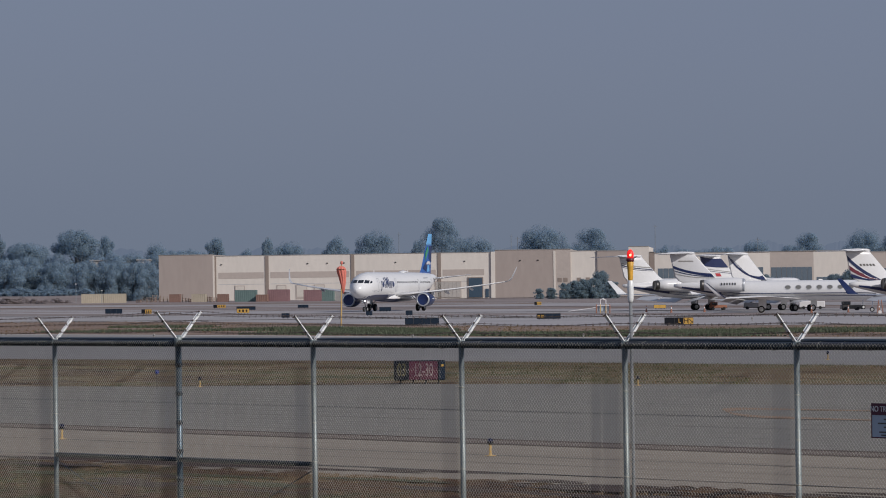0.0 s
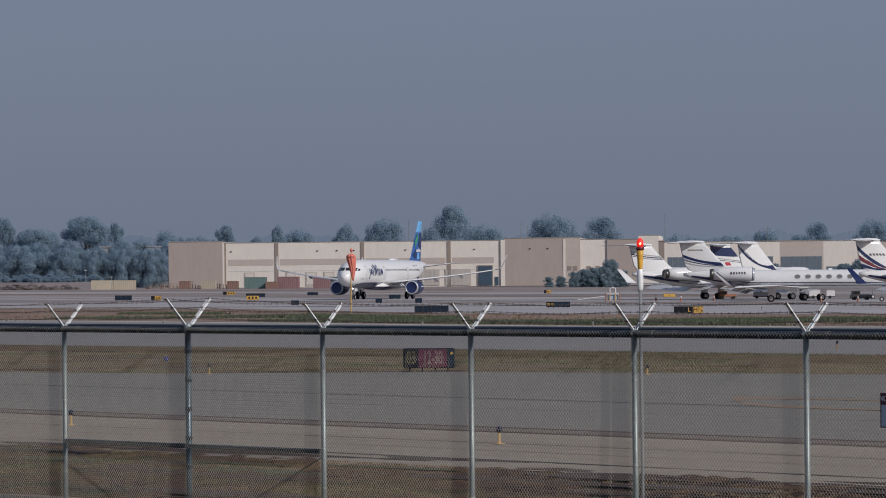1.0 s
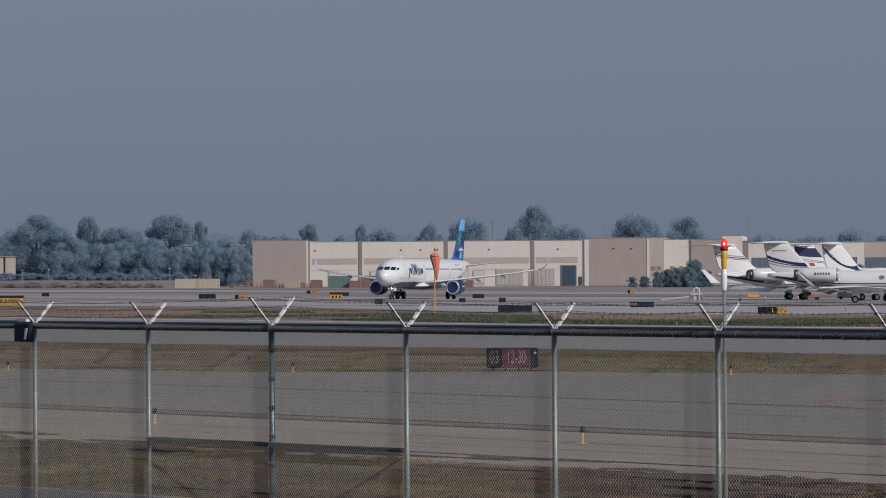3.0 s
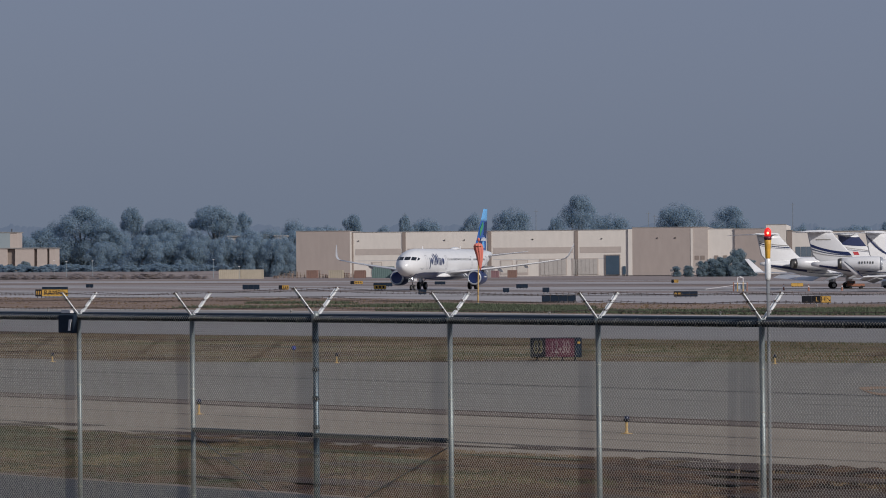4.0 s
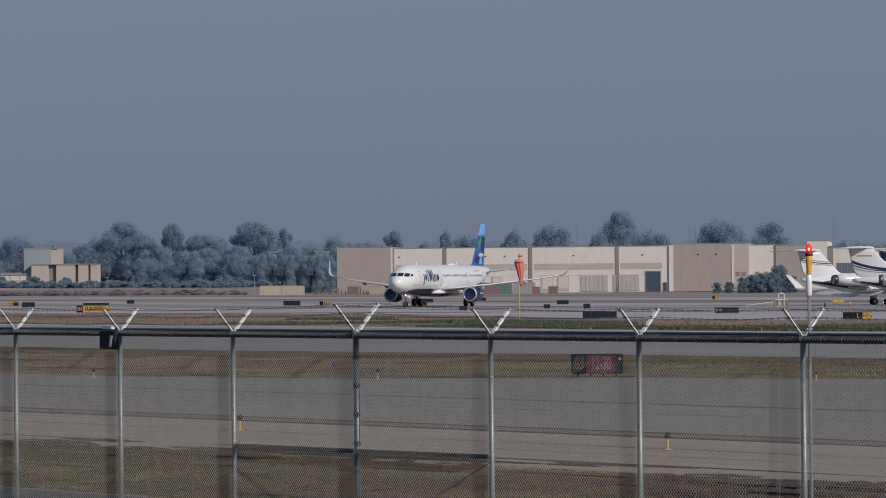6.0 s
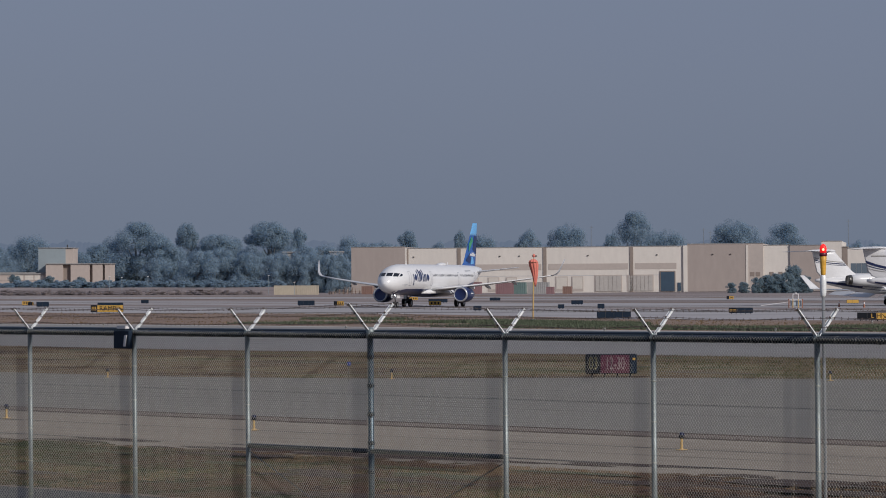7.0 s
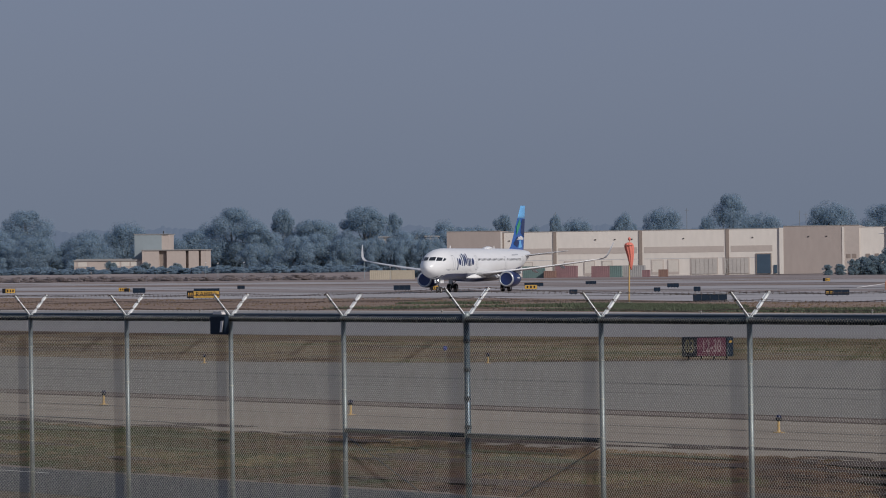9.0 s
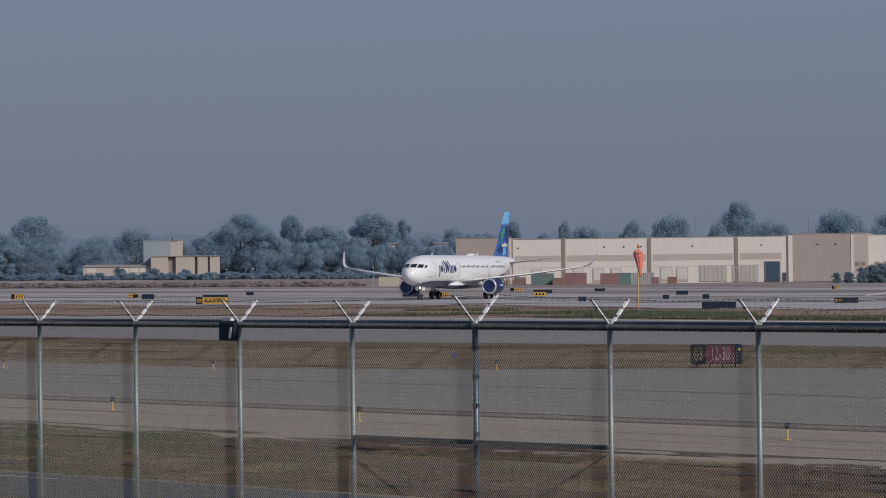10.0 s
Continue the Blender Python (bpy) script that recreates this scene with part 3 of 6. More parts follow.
def post(k):
    s, top = along(k), fz(k)
    strong = k == 0
    r = 0.038 if strong else 0.031
    up = Vector(FU) * -LEAN
    bm = B()
    foot = fpt(s, 0, -0.5) - up * (top + 0.5)
    tube(bm, foot, fpt(s, 0, top - 0.02), r, 14)
    lathe(bm, ((-0.05, r + 0.006), (-0.015, r + 0.008), (0.02, r + 0.004), (0.035, r * 0.5)), fpt(s, 0, top - 0.015), (0, 0, 1), 14)
    ob = part("post", bm, M["terminal" if strong else "galv"], fence, "thick dark weathered terminal post" if strong else "", True)
    if strong:
        part("cap", lathe(B(), ((-0.075, r + 0.004), (-0.07, r + 0.012), (0.02, r + 0.012), (0.05, r * 0.9), (0.06, 0.01)), fpt(s, 0, top), (0, 0, 1), 16), M["galv"], ob, "pale domed post cap", True)
    rise, out, w = (0.345, 0.315, 0.024) if strong else (0.285, 0.262, 0.021)
    for side in (-1, 1):
        bm = B()
        a, b = fpt(s, side * 0.015, top - 0.01), fpt(s, side * out, top + rise)
        d = (b - a).normalized()
        nrm = d.cross(FU).normalized()
        # pressed channel: web and two flanges, cut with three notches
        def plate(c0, c1, hw, hn, off):
            o = nrm * off
            loft(bm, [[c + o + FU * w * i * hw + nrm * j * hn for i, j in ((-1, -1), (1, -1), (1, 1), (-1, 1))] for c in (c0, c1)])
        plate(a, b, 1.0, 0.003, 0.012)
        flange = 0.012 if side > 0 else 0.005
        for e in (-1, 1):
            loft(bm, [[c + FU * w * e + FU * 0.003 * i + nrm * (0.012 - flange + flange * j) for i, j in ((-1, -1), (1, -1), (1, 1), (-1, 1))] for c in (a, b)])
        part("arm", bm, M["arm"], ob, "bright pressed-steel arm")
        for f in (0.35, 0.68, 0.985):
            cb = B()
            c = a.lerp(b, f)
            tube(cb, c - nrm * 0.02 - FU * 0.012, c + nrm * 0.022 + FU * 0.012, 0.011, 6)
            part("wire_clip", cb, M["rust"], ob)
    if strong:
        for z in (0.4, 0.75, 1.1, 1.45, 1.8, 2.15, 2.5):
            cb = B()
            lathe(cb, ((-0.024, r + 0.001), (-0.02, r + 0.006), (0.02, r + 0.006), (0.024, r + 0.001)), fpt(s + 0.012 * (top - z), 0, z), (0, 0, 1), 12)
            box_c = fpt(s + 0.052 + 0.012 * (top - z), -0.012, z)
            tube(cb, box_c - FU * 0.03, box_c + FU * 0.026, 0.019, 6)
            part("tension_band", cb, M["rail"], ob, "dark bolted tension band")
    else:
        for z in (0.5, 0.95, 1.4, 1.85, 2.3):
            cb = B()
            lathe(cb, ((-0.006, r + 0.001), (0, r + 0.004), (0.006, r + 0.001)), fpt(s + 0.012 * (top - z), 0, z), (0.1, 0.1, 1), 10)
            part("wire_tie", cb, M["wire"], ob)
    return ob


POSTS = range(-6, 6)
for k in POSTS:
    post(k)


def chain_mesh(length, height, pitch=0.0508, wire=0.0026):
    """Interlocked zigzag wires in the plane x (along), z (up); each straight run is a three-sided tube square to its own way."""
    h = pitch / 2
    cols, rows = int(length / h), int(height / h)
    c, j = np.meshgrid(np.arange(cols), np.arange(rows), indexing="ij")
    up = (j + c) % 2

    def knot(jj):
        odd = (jj + c) % 2
        return np.stack([(c + odd) * h + np.where(odd == 1, -1, 1) * -0.001, np.where(jj % 2 == 0, 0.0016, -0.0016), -jj * h], -1).reshape(-1, 3)

    a, b = knot(j), knot(j + 1)
    side = np.where(up.reshape(-1, 1) == 1, 1.0, -1.0) * np.array([[0.7071, 0.0, 0.0]]) + np.array([[0.0, 0.0, 0.7071]])
    out = np.array([[0.0, 1.0, 0.0]])
    ring3 = [(-out) * wire, (0.87 * side + 0.5 * out) * wire, (-0.87 * side + 0.5 * out) * wire]
    verts = np.stack([a + r for r in ring3] + [b + r for r in ring3], 1).reshape(-1, 3)
    base = np.arange(len(a))[:, None] * 6
    faces = np.concatenate([base + np.array([[k, (k + 1) % 3, 3 + (k + 1) % 3, 3 + k]]) for k in range(3)])
    me = bpy.data.meshes.new("mesh_panel")
    me.from_pydata(verts.tolist(), [], faces.tolist())
    me.materials.append(M["wire"])
    me.polygons.foreach_set("use_smooth", [True] * len(me.polygons))
    me.update()
    return me


rail_tie = mesh_of("rail_tie", lathe(B(), ((-0.005, 0.042), (0, 0.046), (0.005, 0.042)), (0, 0, 0), FU, 8), M["wire"])
frame_m = Matrix((FU, FN, Vector((0, 0, 1)))).transposed().to_4x4()
panel_full, panel_short = chain_mesh(BAY + 0.03, 2.95), chain_mesh(BAY - 0.15, 2.95)
for k in list(POSTS)[:-1]:
    ob = part("mesh_panel", panel_short if k == 3 else panel_full, None, fence, "diamond-woven wire mesh")
    ob.matrix_basis = Matrix.Translation(fpt(along(k), -0.044, fz(k) - 0.012)) @ frame_m @ Matrix.Rotation(-math.atan(0.0085 / BAY), 4, "Y")
    bm = B()
    tube(bm, fpt(along(k) + 0.03, 0, fz(k) - 0.038), fpt(along(k + 1) - 0.03, 0, fz(k + 1) - 0.038), 0.041, 14)
    part("top_rail", bm, M["rail"], fence, "dark weathered tubular top rail", True)
    for i in range(1, 8):
        part("rail_tie", rail_tie, None, fence).matrix_basis = Matrix.Translation(fpt(along(k) + i * (along(k + 1) - along(k)) / 8, 0, fz(k) - 0.038))

# thin conduit strapped along the back of the rail
bm = B()
loft(bm, [ring(fpt(along(k), 0.052, fz(k) + 0.012), FU, 0.021, 10) for k in POSTS])
part("conduit", bm, M["conduit"], fence, "dark blue-grey conduit along the rail", True)

# mid brace rails on both sides of the terminal post, with truss rods
for k0, k1, z0, z1 in ((-1, 0, 1.335, 1.352), (0, 1, 1.352, 1.371)):
    bm = B()
    tube(bm, fpt(along(k0) + 0.02, 0.0, z0), fpt(along(k1) + 0.02, 0.0, z1), 0.030, 10)
    part("brace_rail", bm, M["rail"], fence, "dark horizontal brace rail", True)
for sa, za, sb, zb in ((BAY - 0.03, 1.30, 0.06, 0.25), (-BAY + 0.05, 1.26, -0.05, 0.25)):
    bm = B()
    tube(bm, fpt(sa, 0.0, za), fpt(sb, 0.0, zb), 0.007, 6)
    part("truss_rod", bm, M["rail"], fence, "thin diagonal truss rod")

# barbed wire: three strands on each arm
for side in (-1, 1):
    for f in (0.35, 0.68, 0.985):
        bm = B()
        prev = None
        for k in POSTS:
            rise, out = (0.345, 0.315) if k == 0 else (0.285, 0.262)
            c = fpt(along(k), side * (0.015 + (out - 0.015) * f), fz(k) - 0.01 + (rise + 0.01) * f + 0.006)
            if prev is not None:
                n = 12
                sag = 0.018 + 0.014 * random.random()
                pts = [prev.lerp(c, i / n) - Vector((0, 0, sag * 4 * (i / n) * (1 - i / n))) for i in range(n + 1)]
                loft(bm, [ring(p, FU, 0.0026, 5) for p in pts])
                for i in range(24):
                    g = (i + 0.5) / 24
                    p = prev.lerp(c, g) - Vector((0, 0, sag * 4 * g * (1 - g)))
                    a = random.uniform(0, math.pi)
                    d = Vector((FN.x * math.cos(a), FN.y * math.cos(a), math.sin(a)))
                    e = Vector((-FN.x * math.sin(a), -FN.y * math.sin(a), math.cos(a)))
                    tube(bm, p - d * 0.016, p + d * 0.016, 0.0022, 3)
                    tube(bm, p - e * 0.016 + FU * 0.006, p + e * 0.016 + FU * 0.006, 0.0022, 3)
            prev = c
        part("barbed_wire", bm, M["rust"], fence, "rusty barbed wire strand")

# ---- airliner: origin on the ground between the main wheels, +x forward ----
NOSE = 21.97
BODY = ((0.0, 0.04, 0.04, 3.22), (0.12, 0.40, 0.38, 3.23), (0.4, 0.72, 0.70, 3.27), (0.9, 1.07, 1.04, 3.33), (1.6, 1.40, 1.38, 3.42), (2.4, 1.64, 1.66, 3.52), (3.4, 1.82, 1.87, 3.63),
        (4.6, 1.93, 2.0, 3.71), (6.2, 1.975, 2.07, 3.76), (10, 1.975, 2.07, 3.76), (20, 1.975, 2.07, 3.76), (30, 1.975, 2.07, 3.76), (32.5, 1.93, 1.99, 3.83), (35, 1.75, 1.78, 4.02),
        (37.5, 1.45, 1.46, 4.30), (40, 1.08, 1.08, 4.62), (42.3, 0.68, 0.68, 4.90), (43.8, 0.36, 0.38, 5.06), (44.5, 0.16, 0.18, 5.12))


def hull(stations, s):
    """Half width, half height and centre height of the hull at s metres behind the nose."""
    for (s0, a0, b0, c0), (s1, a1, b1, c1) in zip(stations, stations[1:]):
        if s <= s1:
            f = max(0.0, (s - s0) / (s1 - s0))
            return a0 + (a1 - a0) * f, b0 + (b1 - b0) * f, c0 + (c1 - c0) * f
    return stations[-1][1:]


def skin(stations, nose, s, ang, lift=0.0):
    """A point of the hull; ang: degrees up from the port side's middle."""
    w, h, c = hull(stations, s)
    a = radians(ang)
    return Vector((nose - s, (w + lift) * math.cos(a), c + (h + lift) * math.sin(a)))


def hull_mesh(stations, nose, n=32):
    return loft(B(), [[skin(stations, nose, s, 360 * i / n) for i in range(n)] for s, *_ in stations])


def patch(stations, nose, s0, s1, a0, a1, lift=0.012, ns=6, na=3, bm=None):
    """A thin panel that lies on the hull."""
    bm = bm or B()
    rows = [[skin(stations, nose, s0 + (s1 - s0) * i / ns, a0 + (a1 - a0) * j / na, lift) for j in range(na + 1)] for i in range(ns + 1)]
    return loft(bm, rows, cap=False, closed=False)


def angle_at(stations, s, z):
    w, h, c = hull(stations, s)
    return math.degrees(math.asin(max(-1, min(1, (z - c) / h))))


def foil(bm, sections, n=14):
    """A wing from sections (leading edge point, chord, thickness, way): a rounded nose and a sharp tail; way is the section's thickness direction."""
    rings = []
    for le, chord, thick, way in sections:
        pts = []
        for i in range(n):
            t = 2 * math.pi * i / n
            c = 0.5 * (1 + math.cos(t))
            y = math.sin(t) * thick * 0.5 * (1.15 * math.sqrt(max(0, 1 - c)) * (c ** 0.55 + 0.25)) if 0 < i < n else 0
            pts.append(Vector(le) + Vector((-chord * c, 0, 0)) + Vector(way) * y)
        rings.append(pts)
    return loft(bm, rings)


def wheel_set(parent, name, c, r, w, spin):
    """A tyre and its rim on an axle; returns the rolling part."""
    hub = B()
    lathe(hub, ((-w * 0.42, 0.02), (-w * 0.42, r * 0.5), (-w * 0.3, r * 0.62), (w * 0.3, r * 0.62), (w * 0.42, r * 0.5), (w * 0.42, 0.02)), (0, 0, 0), (0, 1, 0), 14)
    ob = part(name, hub, M["rim"], parent)
    ob.matrix_basis = pose(*c)
    ty = B()
    loft(ty, [ring((0, d, 0), (0, 1, 0), rr, 22) for d, rr in ((-w * 0.34, r * 0.58), (-w * 0.5, r * 0.62), (-w * 0.5, r * 0.86), (-w * 0.36, r * 0.98), (0, r), (w * 0.36, r * 0.98), (w * 0.5, r * 0.86), (w * 0.5, r * 0.62), (w * 0.34, r * 0.58))], cap=False)
    part("tyre", ty, M["tyre"], ob, "black rubber tyre")
    spin.append((ob, c, r))
    return ob


airliner_spin = []
airliner = thing("airliner", "white twin-engine airliner with navy belly and patterned blue tail taxiing", "airplane")


def build_airliner():
    body = part("fuselage", hull_mesh(BODY, NOSE), M["white"], airliner, "glossy white fuselage", True)
    # navy belly
    bm = B()
    rows = []
    for i in range(40):
        s = 1.9 + 35.5 * i / 39
        lim = angle_at(BODY, s, min(2.5 + max(0, s - 27) * 0.11, 3.35) - 0.25 * max(0, 1 - (s - 1.9) / 3))
        rows.append([skin(BODY, NOSE, s, (-180 - lim) + (2 * lim + 180) * j / 12, 0.014) for j in range(13)])
    loft(bm, rows, cap=False, closed=False)
    part("belly", bm, M["navy"], airliner, "navy blue belly paint", True)
    # wing-body fairing
    bm = B()
    fair = []
    for s, w, zt, zb in ((13.2, 0.5, 2.2, 1.75), (14.5, 1.9, 2.5, 1.5), (16.5, 2.35, 2.75, 1.42), (20, 2.45, 2.75, 1.38), (24.5, 2.3, 2.6, 1.42), (27, 1.6, 2.3, 1.6), (28.6, 0.4, 2.0, 1.75)):
        c, h = (zt + zb) / 2, (zt - zb) / 2
        fair.append([Vector((NOSE - s, w * math.cos(2 * math.pi * i / 20), c + h * math.sin(2 * math.pi * i / 20))) for i in range(20)])
    loft(bm, fair)
    fairing = part("wing_fairing", bm, M["white"], airliner, "white wing-root fairing", True)
    keel = [[p + Vector((0, 0.02 if p.y > 0 else -0.02, -0.02)) for p in r[11:20]] for r in fair]
    part("keel", loft(B(), keel, cap=False, closed=False), M["navy"], fairing, "navy painted keel", True)
    # cockpit glazing: six panes
    def hull_at(y, z, side):
        """The point of the forward hull at that half width and height."""
        lo, hi = 0.0, 6.0
        for _ in range(40):
            mid = (lo + hi) / 2
            w, h, c = hull(BODY, mid)
            q = (z - c) / h
            if abs(q) < 1 and w * math.sqrt(1 - q * q) > y:
                hi = mid
            else:
                lo = mid
        return Vector((NOSE - hi + 0.03, side * (y + 0.014), z + 0.008))
    for y0, y1, z00, z01, z10, z11 in ((0.07, 0.78, 4.24, 4.66, 4.22, 4.67), (0.90, 1.38, 4.20, 4.66, 4.16, 4.58), (1.47, 1.63, 4.15, 4.55, 4.22, 4.42)):
        for side in (1, -1):
            bm = B()
            rows = []
            for i in range(6):
                f = i / 5
                za, zb = z00 + (z10 - z00) * f, z01 + (z11 - z01) * f
                rows.append([hull_at(y0 + (y1 - y0) * f, za + (zb - za) * j / 4, side) for j in range(5)])
            loft(bm, rows, cap=False, closed=False)
            part("cockpit_window", bm, M["glass"], airliner, "dark cockpit pane")
    # doors, outlined on the hull
    for s0, s1, z0, z1 in ((5.2, 6.05, 2.95, 4.9), (14.75, 15.5, 2.95, 4.85), (27.4, 28.1, 3.0, 4.75), (36.2, 36.9, 3.2, 4.8)):
        for side in (0, 1):
            bm = B()
            def fl(s, z):
                a = angle_at(BODY, s, z)
                return 180 - a if side else a
            e = 0.07
            for u0, u1, v0, v1 in ((s0, s0 + e, z0, z1), (s1 - e, s1, z0, z1), (s0, s1, z0, z0 + e), (s0, s1, z1 - e, z1)):
                rows = [[skin(BODY, NOSE, u, fl(u, v0 + (v1 - v0) * j / 6), 0.016) for j in range(7)] for u in (u0, u1)]
                loft(bm, rows, cap=False, closed=False)
            part("door", bm, M["seam"], airliner, "outlined cabin door")
    # cabin windows
    win = mesh_of("cabin_window", loft(B(), [[(0.115 * math.cos(2 * math.pi * i / 10), d, 0.17 * math.sin(2 * math.pi * i / 10)) for i in range(10)] for d in (0.0, 0.012)]), M["glass"])
    s = 15.9
    while s < 35.2:
        near_door = any(abs(s - d) < 0.62 for d in (15.1, 27.75))
        if not near_door:
            for side in (1, -1):
                w, h, c = hull(BODY, s)
                z = 4.32
                y = w * math.cos(math.asin((z - c) / h)) + 0.002
                ob = part("cabin_window", win, None, airliner)
                ob.matrix_basis = Matrix.Translation((NOSE - s, side * y, z)) @ Matrix.Rotation(0 if side > 0 else math.pi, 4, "Z") @ Matrix.Rotation(radians(12), 4, "X")
        s += 0.533
    # big title on each side, as plain navy bars and discs
    def on_side(u, z, side):
        a = angle_at(BODY, 8, z)
        return skin(BODY, NOSE, u, 180 - a if side else a, 0.018)

    def title_bar(u0, u1, z0, z1, side):
        rows = [[on_side(u, z0 + (z1 - z0) * j / 6, side) for j in range(7)] for u in (u0, u1)]
        part("title_shape", loft(B(), rows, cap=False, closed=False), M["navy"], airliner)

    def title_disc(u0, u1, z0, z1, side):
        cu, cz, ru, rz = (u0 + u1) / 2, (z0 + z1) / 2, (u1 - u0) / 2, (z1 - z0) / 2
        rows = [[on_side(cu + ru * k * math.cos(2 * math.pi * j / 20), cz + rz * k * math.sin(2 * math.pi * j / 20), side) for j in range(20)] for k in (1.0, 0.5, 0.02)]
        part("title_shape", loft(B(), rows, cap=False), M["navy"], airliner)

    for side in (0, 1):
        title_bar(6.95, 7.3, 3.0, 4.5, side)
        title_disc(7.5, 8.45, 3.6, 4.5, side)
        title_bar(8.7, 9.05, 3.5, 4.95, side)
        title_bar(9.5, 10.0, 3.5, 5.1, side)
        title_disc(10.1, 10.85, 3.6, 5.0, side)
        title_bar(11.1, 11.45, 3.5, 5.1, side)
        title_bar(11.7, 12.1, 3.5, 4.5, side)
        title_bar(12.3, 12.65, 3.5, 4.5, side)
        title_disc(12.9, 13.9, 3.6, 4.5, side)
    # small markings by the nose and near the tail
    for s0, s1, z0, z1 in ((3.3, 4.6, 3.02, 3.09), (3.5, 4.3, 2.88, 2.95), (3.0, 3.12, 3.0, 3.14), (31.5, 34.5, 4.85, 5.03)):
        bm = patch(BODY, NOSE, s0, s1, angle_at(BODY, s0, z0), angle_at(BODY, s0, z1), 0.016, 3, 2)
        part("marking_bar", bm, M["seam"], airliner)
    # dome and blade aerials on the spine
    bm = B()
    loft(bm, [[Vector((NOSE - s, w * math.cos(math.pi * i / 10), 5.78 + h * math.sin(math.pi * i / 10))) for i in range(11)] for s, w, h in ((24.2, 0.05, 0.02), (24.8, 0.5, 0.24), (25.8, 0.6, 0.34), (26.8, 0.45, 0.28), (27.8, 0.05, 0.02))])
    part("antenna_dome", bm, M["white"], airliner, "", True)
    for s in (9.5, 28.3):
        bm = B()
        foil(bm, (((NOSE - s, 0, 5.78), 0.5, 0.05, (0, 1, 0)), ((NOSE - s - 0.2, 0, 6.2), 0.22, 0.03, (0, 1, 0))), 8)
        part("blade_aerial", bm, M["white"], airliner)

    # wings
    LE0 = 15.4
    for side in (1, -1):
        secs = []
        for y, le, ch, th, z in ((1.2, LE0 - 0.4, 7.3, 0.95, 2.35), (2.0, LE0, 6.7, 0.85, 2.42), (4.2, LE0 + 1.15, 5.2, 0.62, 2.66), (6.4, LE0 + 2.3, 4.0, 0.46, 2.90), (10.0, LE0 + 4.15, 3.1, 0.34, 3.32), (14.0, LE0 + 6.2, 2.2, 0.24, 3.86), (16.6, LE0 + 7.55, 1.62, 0.17, 4.28)):
            secs.append(((NOSE - le, side * y, z), ch, th, (0, 0, 1)))
        bm = B()
        foil(bm, secs, 18)
        wing = part("wing", bm, M["wing"], airliner, "light grey swept wing", True)
        bm = B()
        sh = []
        for y, dle, ch, th, z, wy in ((16.55, 7.53, 1.62, 0.17, 4.27, (0, 0, 1)), (17.05, 7.85, 1.3, 0.13, 4.42, (0, -0.45 * side, 0.9)), (17.4, 8.3, 1.0, 0.09, 4.85, (0, -0.85 * side, 0.5)), (17.62, 9.0, 0.75, 0.06, 5.6, (0, -0.97 * side, 0.25)), (17.85, 9.9, 0.38, 0.035, 6.5, (0, -0.98 * side, 0.2))):
            sh.append(((NOSE - LE0 - dle, side * y, z), ch, th, wy))
        foil(bm, sh, 14)
        # slat tube in a brighter white, standing in for the sunlit leading edge
        slat = B()
        loft(slat, [ring(le, (0, 1, 0), rr, 8) for (le, ch, th, wy), rr in zip(secs[1:], (0.17, 0.13, 0.11, 0.085, 0.065, 0.045))])
        part("slat", slat, M["white"], wing, "leading-edge slat painted white for its sunlit line", True)
        part("sharklet", bm, M["seam"], wing, "grey upturned wing tip", True)
        # flap track fairings
        for y, ln in ((4.6, 3.2), (8.0, 2.9), (11.6, 2.3)):
            f = (y - 2) / 15.1
            z = 2.42 + f * 1.9 - 0.22
            te = NOSE - (LE0 + (y - 2) * 0.515 + (6.7 - (y - 2) * 0.61 if y < 6.4 else 4.0 - (y - 6.4) * 0.233))
            bm = B()
            lathe(bm, ((0, 0.02), (0.35, 0.14), (1.0, 0.21), (ln * 0.65, 0.19), (ln, 0.03)), (te + 1.9, side * y, z), (-1, 0, -0.16), 10)
            part("flap_fairing", bm, M["wing"], wing, "", True)
        # engine
        ey, ez, ex = side * 5.75, 1.72, NOSE - 15.9
        bm = B()
        lathe(bm, ((0.06, 0.80), (0.0, 0.88), (0.05, 0.96), (0.35, 1.05), (1.2, 1.09), (2.6, 1.05), (3.6, 0.90), (4.3, 0.74), (4.3, 0.66)), (ex, ey, ez), (-1, 0, 0), 28)
        nac = part("engine_nacelle", bm, M["navy"], airliner, "navy engine nacelle", True)
        bm = B()
        lathe(bm, ((0.32, 0.80), (0.05, 0.81), (-0.02, 0.88), (0.03, 0.965), (0.2, 1.04), (0.2, 1.0)), (ex, ey, ez), (-1, 0, 0), 28)
        part("intake_lip", bm, M["lip"], nac, "bright metal intake lip", True)
        bm = B()
        loft(bm, [ring(Vector((ex, ey, ez)) - Vector((d, 0, 0)), (-1, 0, 0), rr, 24) for d, rr in ((0.02, 0.805), (0.5, 0.79), (0.92, 0.78))], cap=False)
        # solid disc painted near-black as the shade behind the fan
        part("fan_hollow", lathe(B(), ((0.9, 0.78), (0.95, 0.76)), (ex, ey, ez), (-1, 0, 0), 24), M["dark"], nac)
        part("intake_duct", bm, M["wing"], nac)
        bm = B()
        lathe(bm, ((0.42, 0.01), (0.6, 0.12), (0.9, 0.24), (0.92, 0.0)), (ex, ey, ez), (-1, 0, 0), 14)
        part("spinner", bm, M["exhaust"], nac, "", True)
        fan = B()
        for b in range(22):
            a = 2 * math.pi * b / 22
            d, t = Vector((0, math.cos(a), math.sin(a))), Vector((0, -math.sin(a), math.cos(a)))
            o = Vector((ex - 0.8, ey, ez))
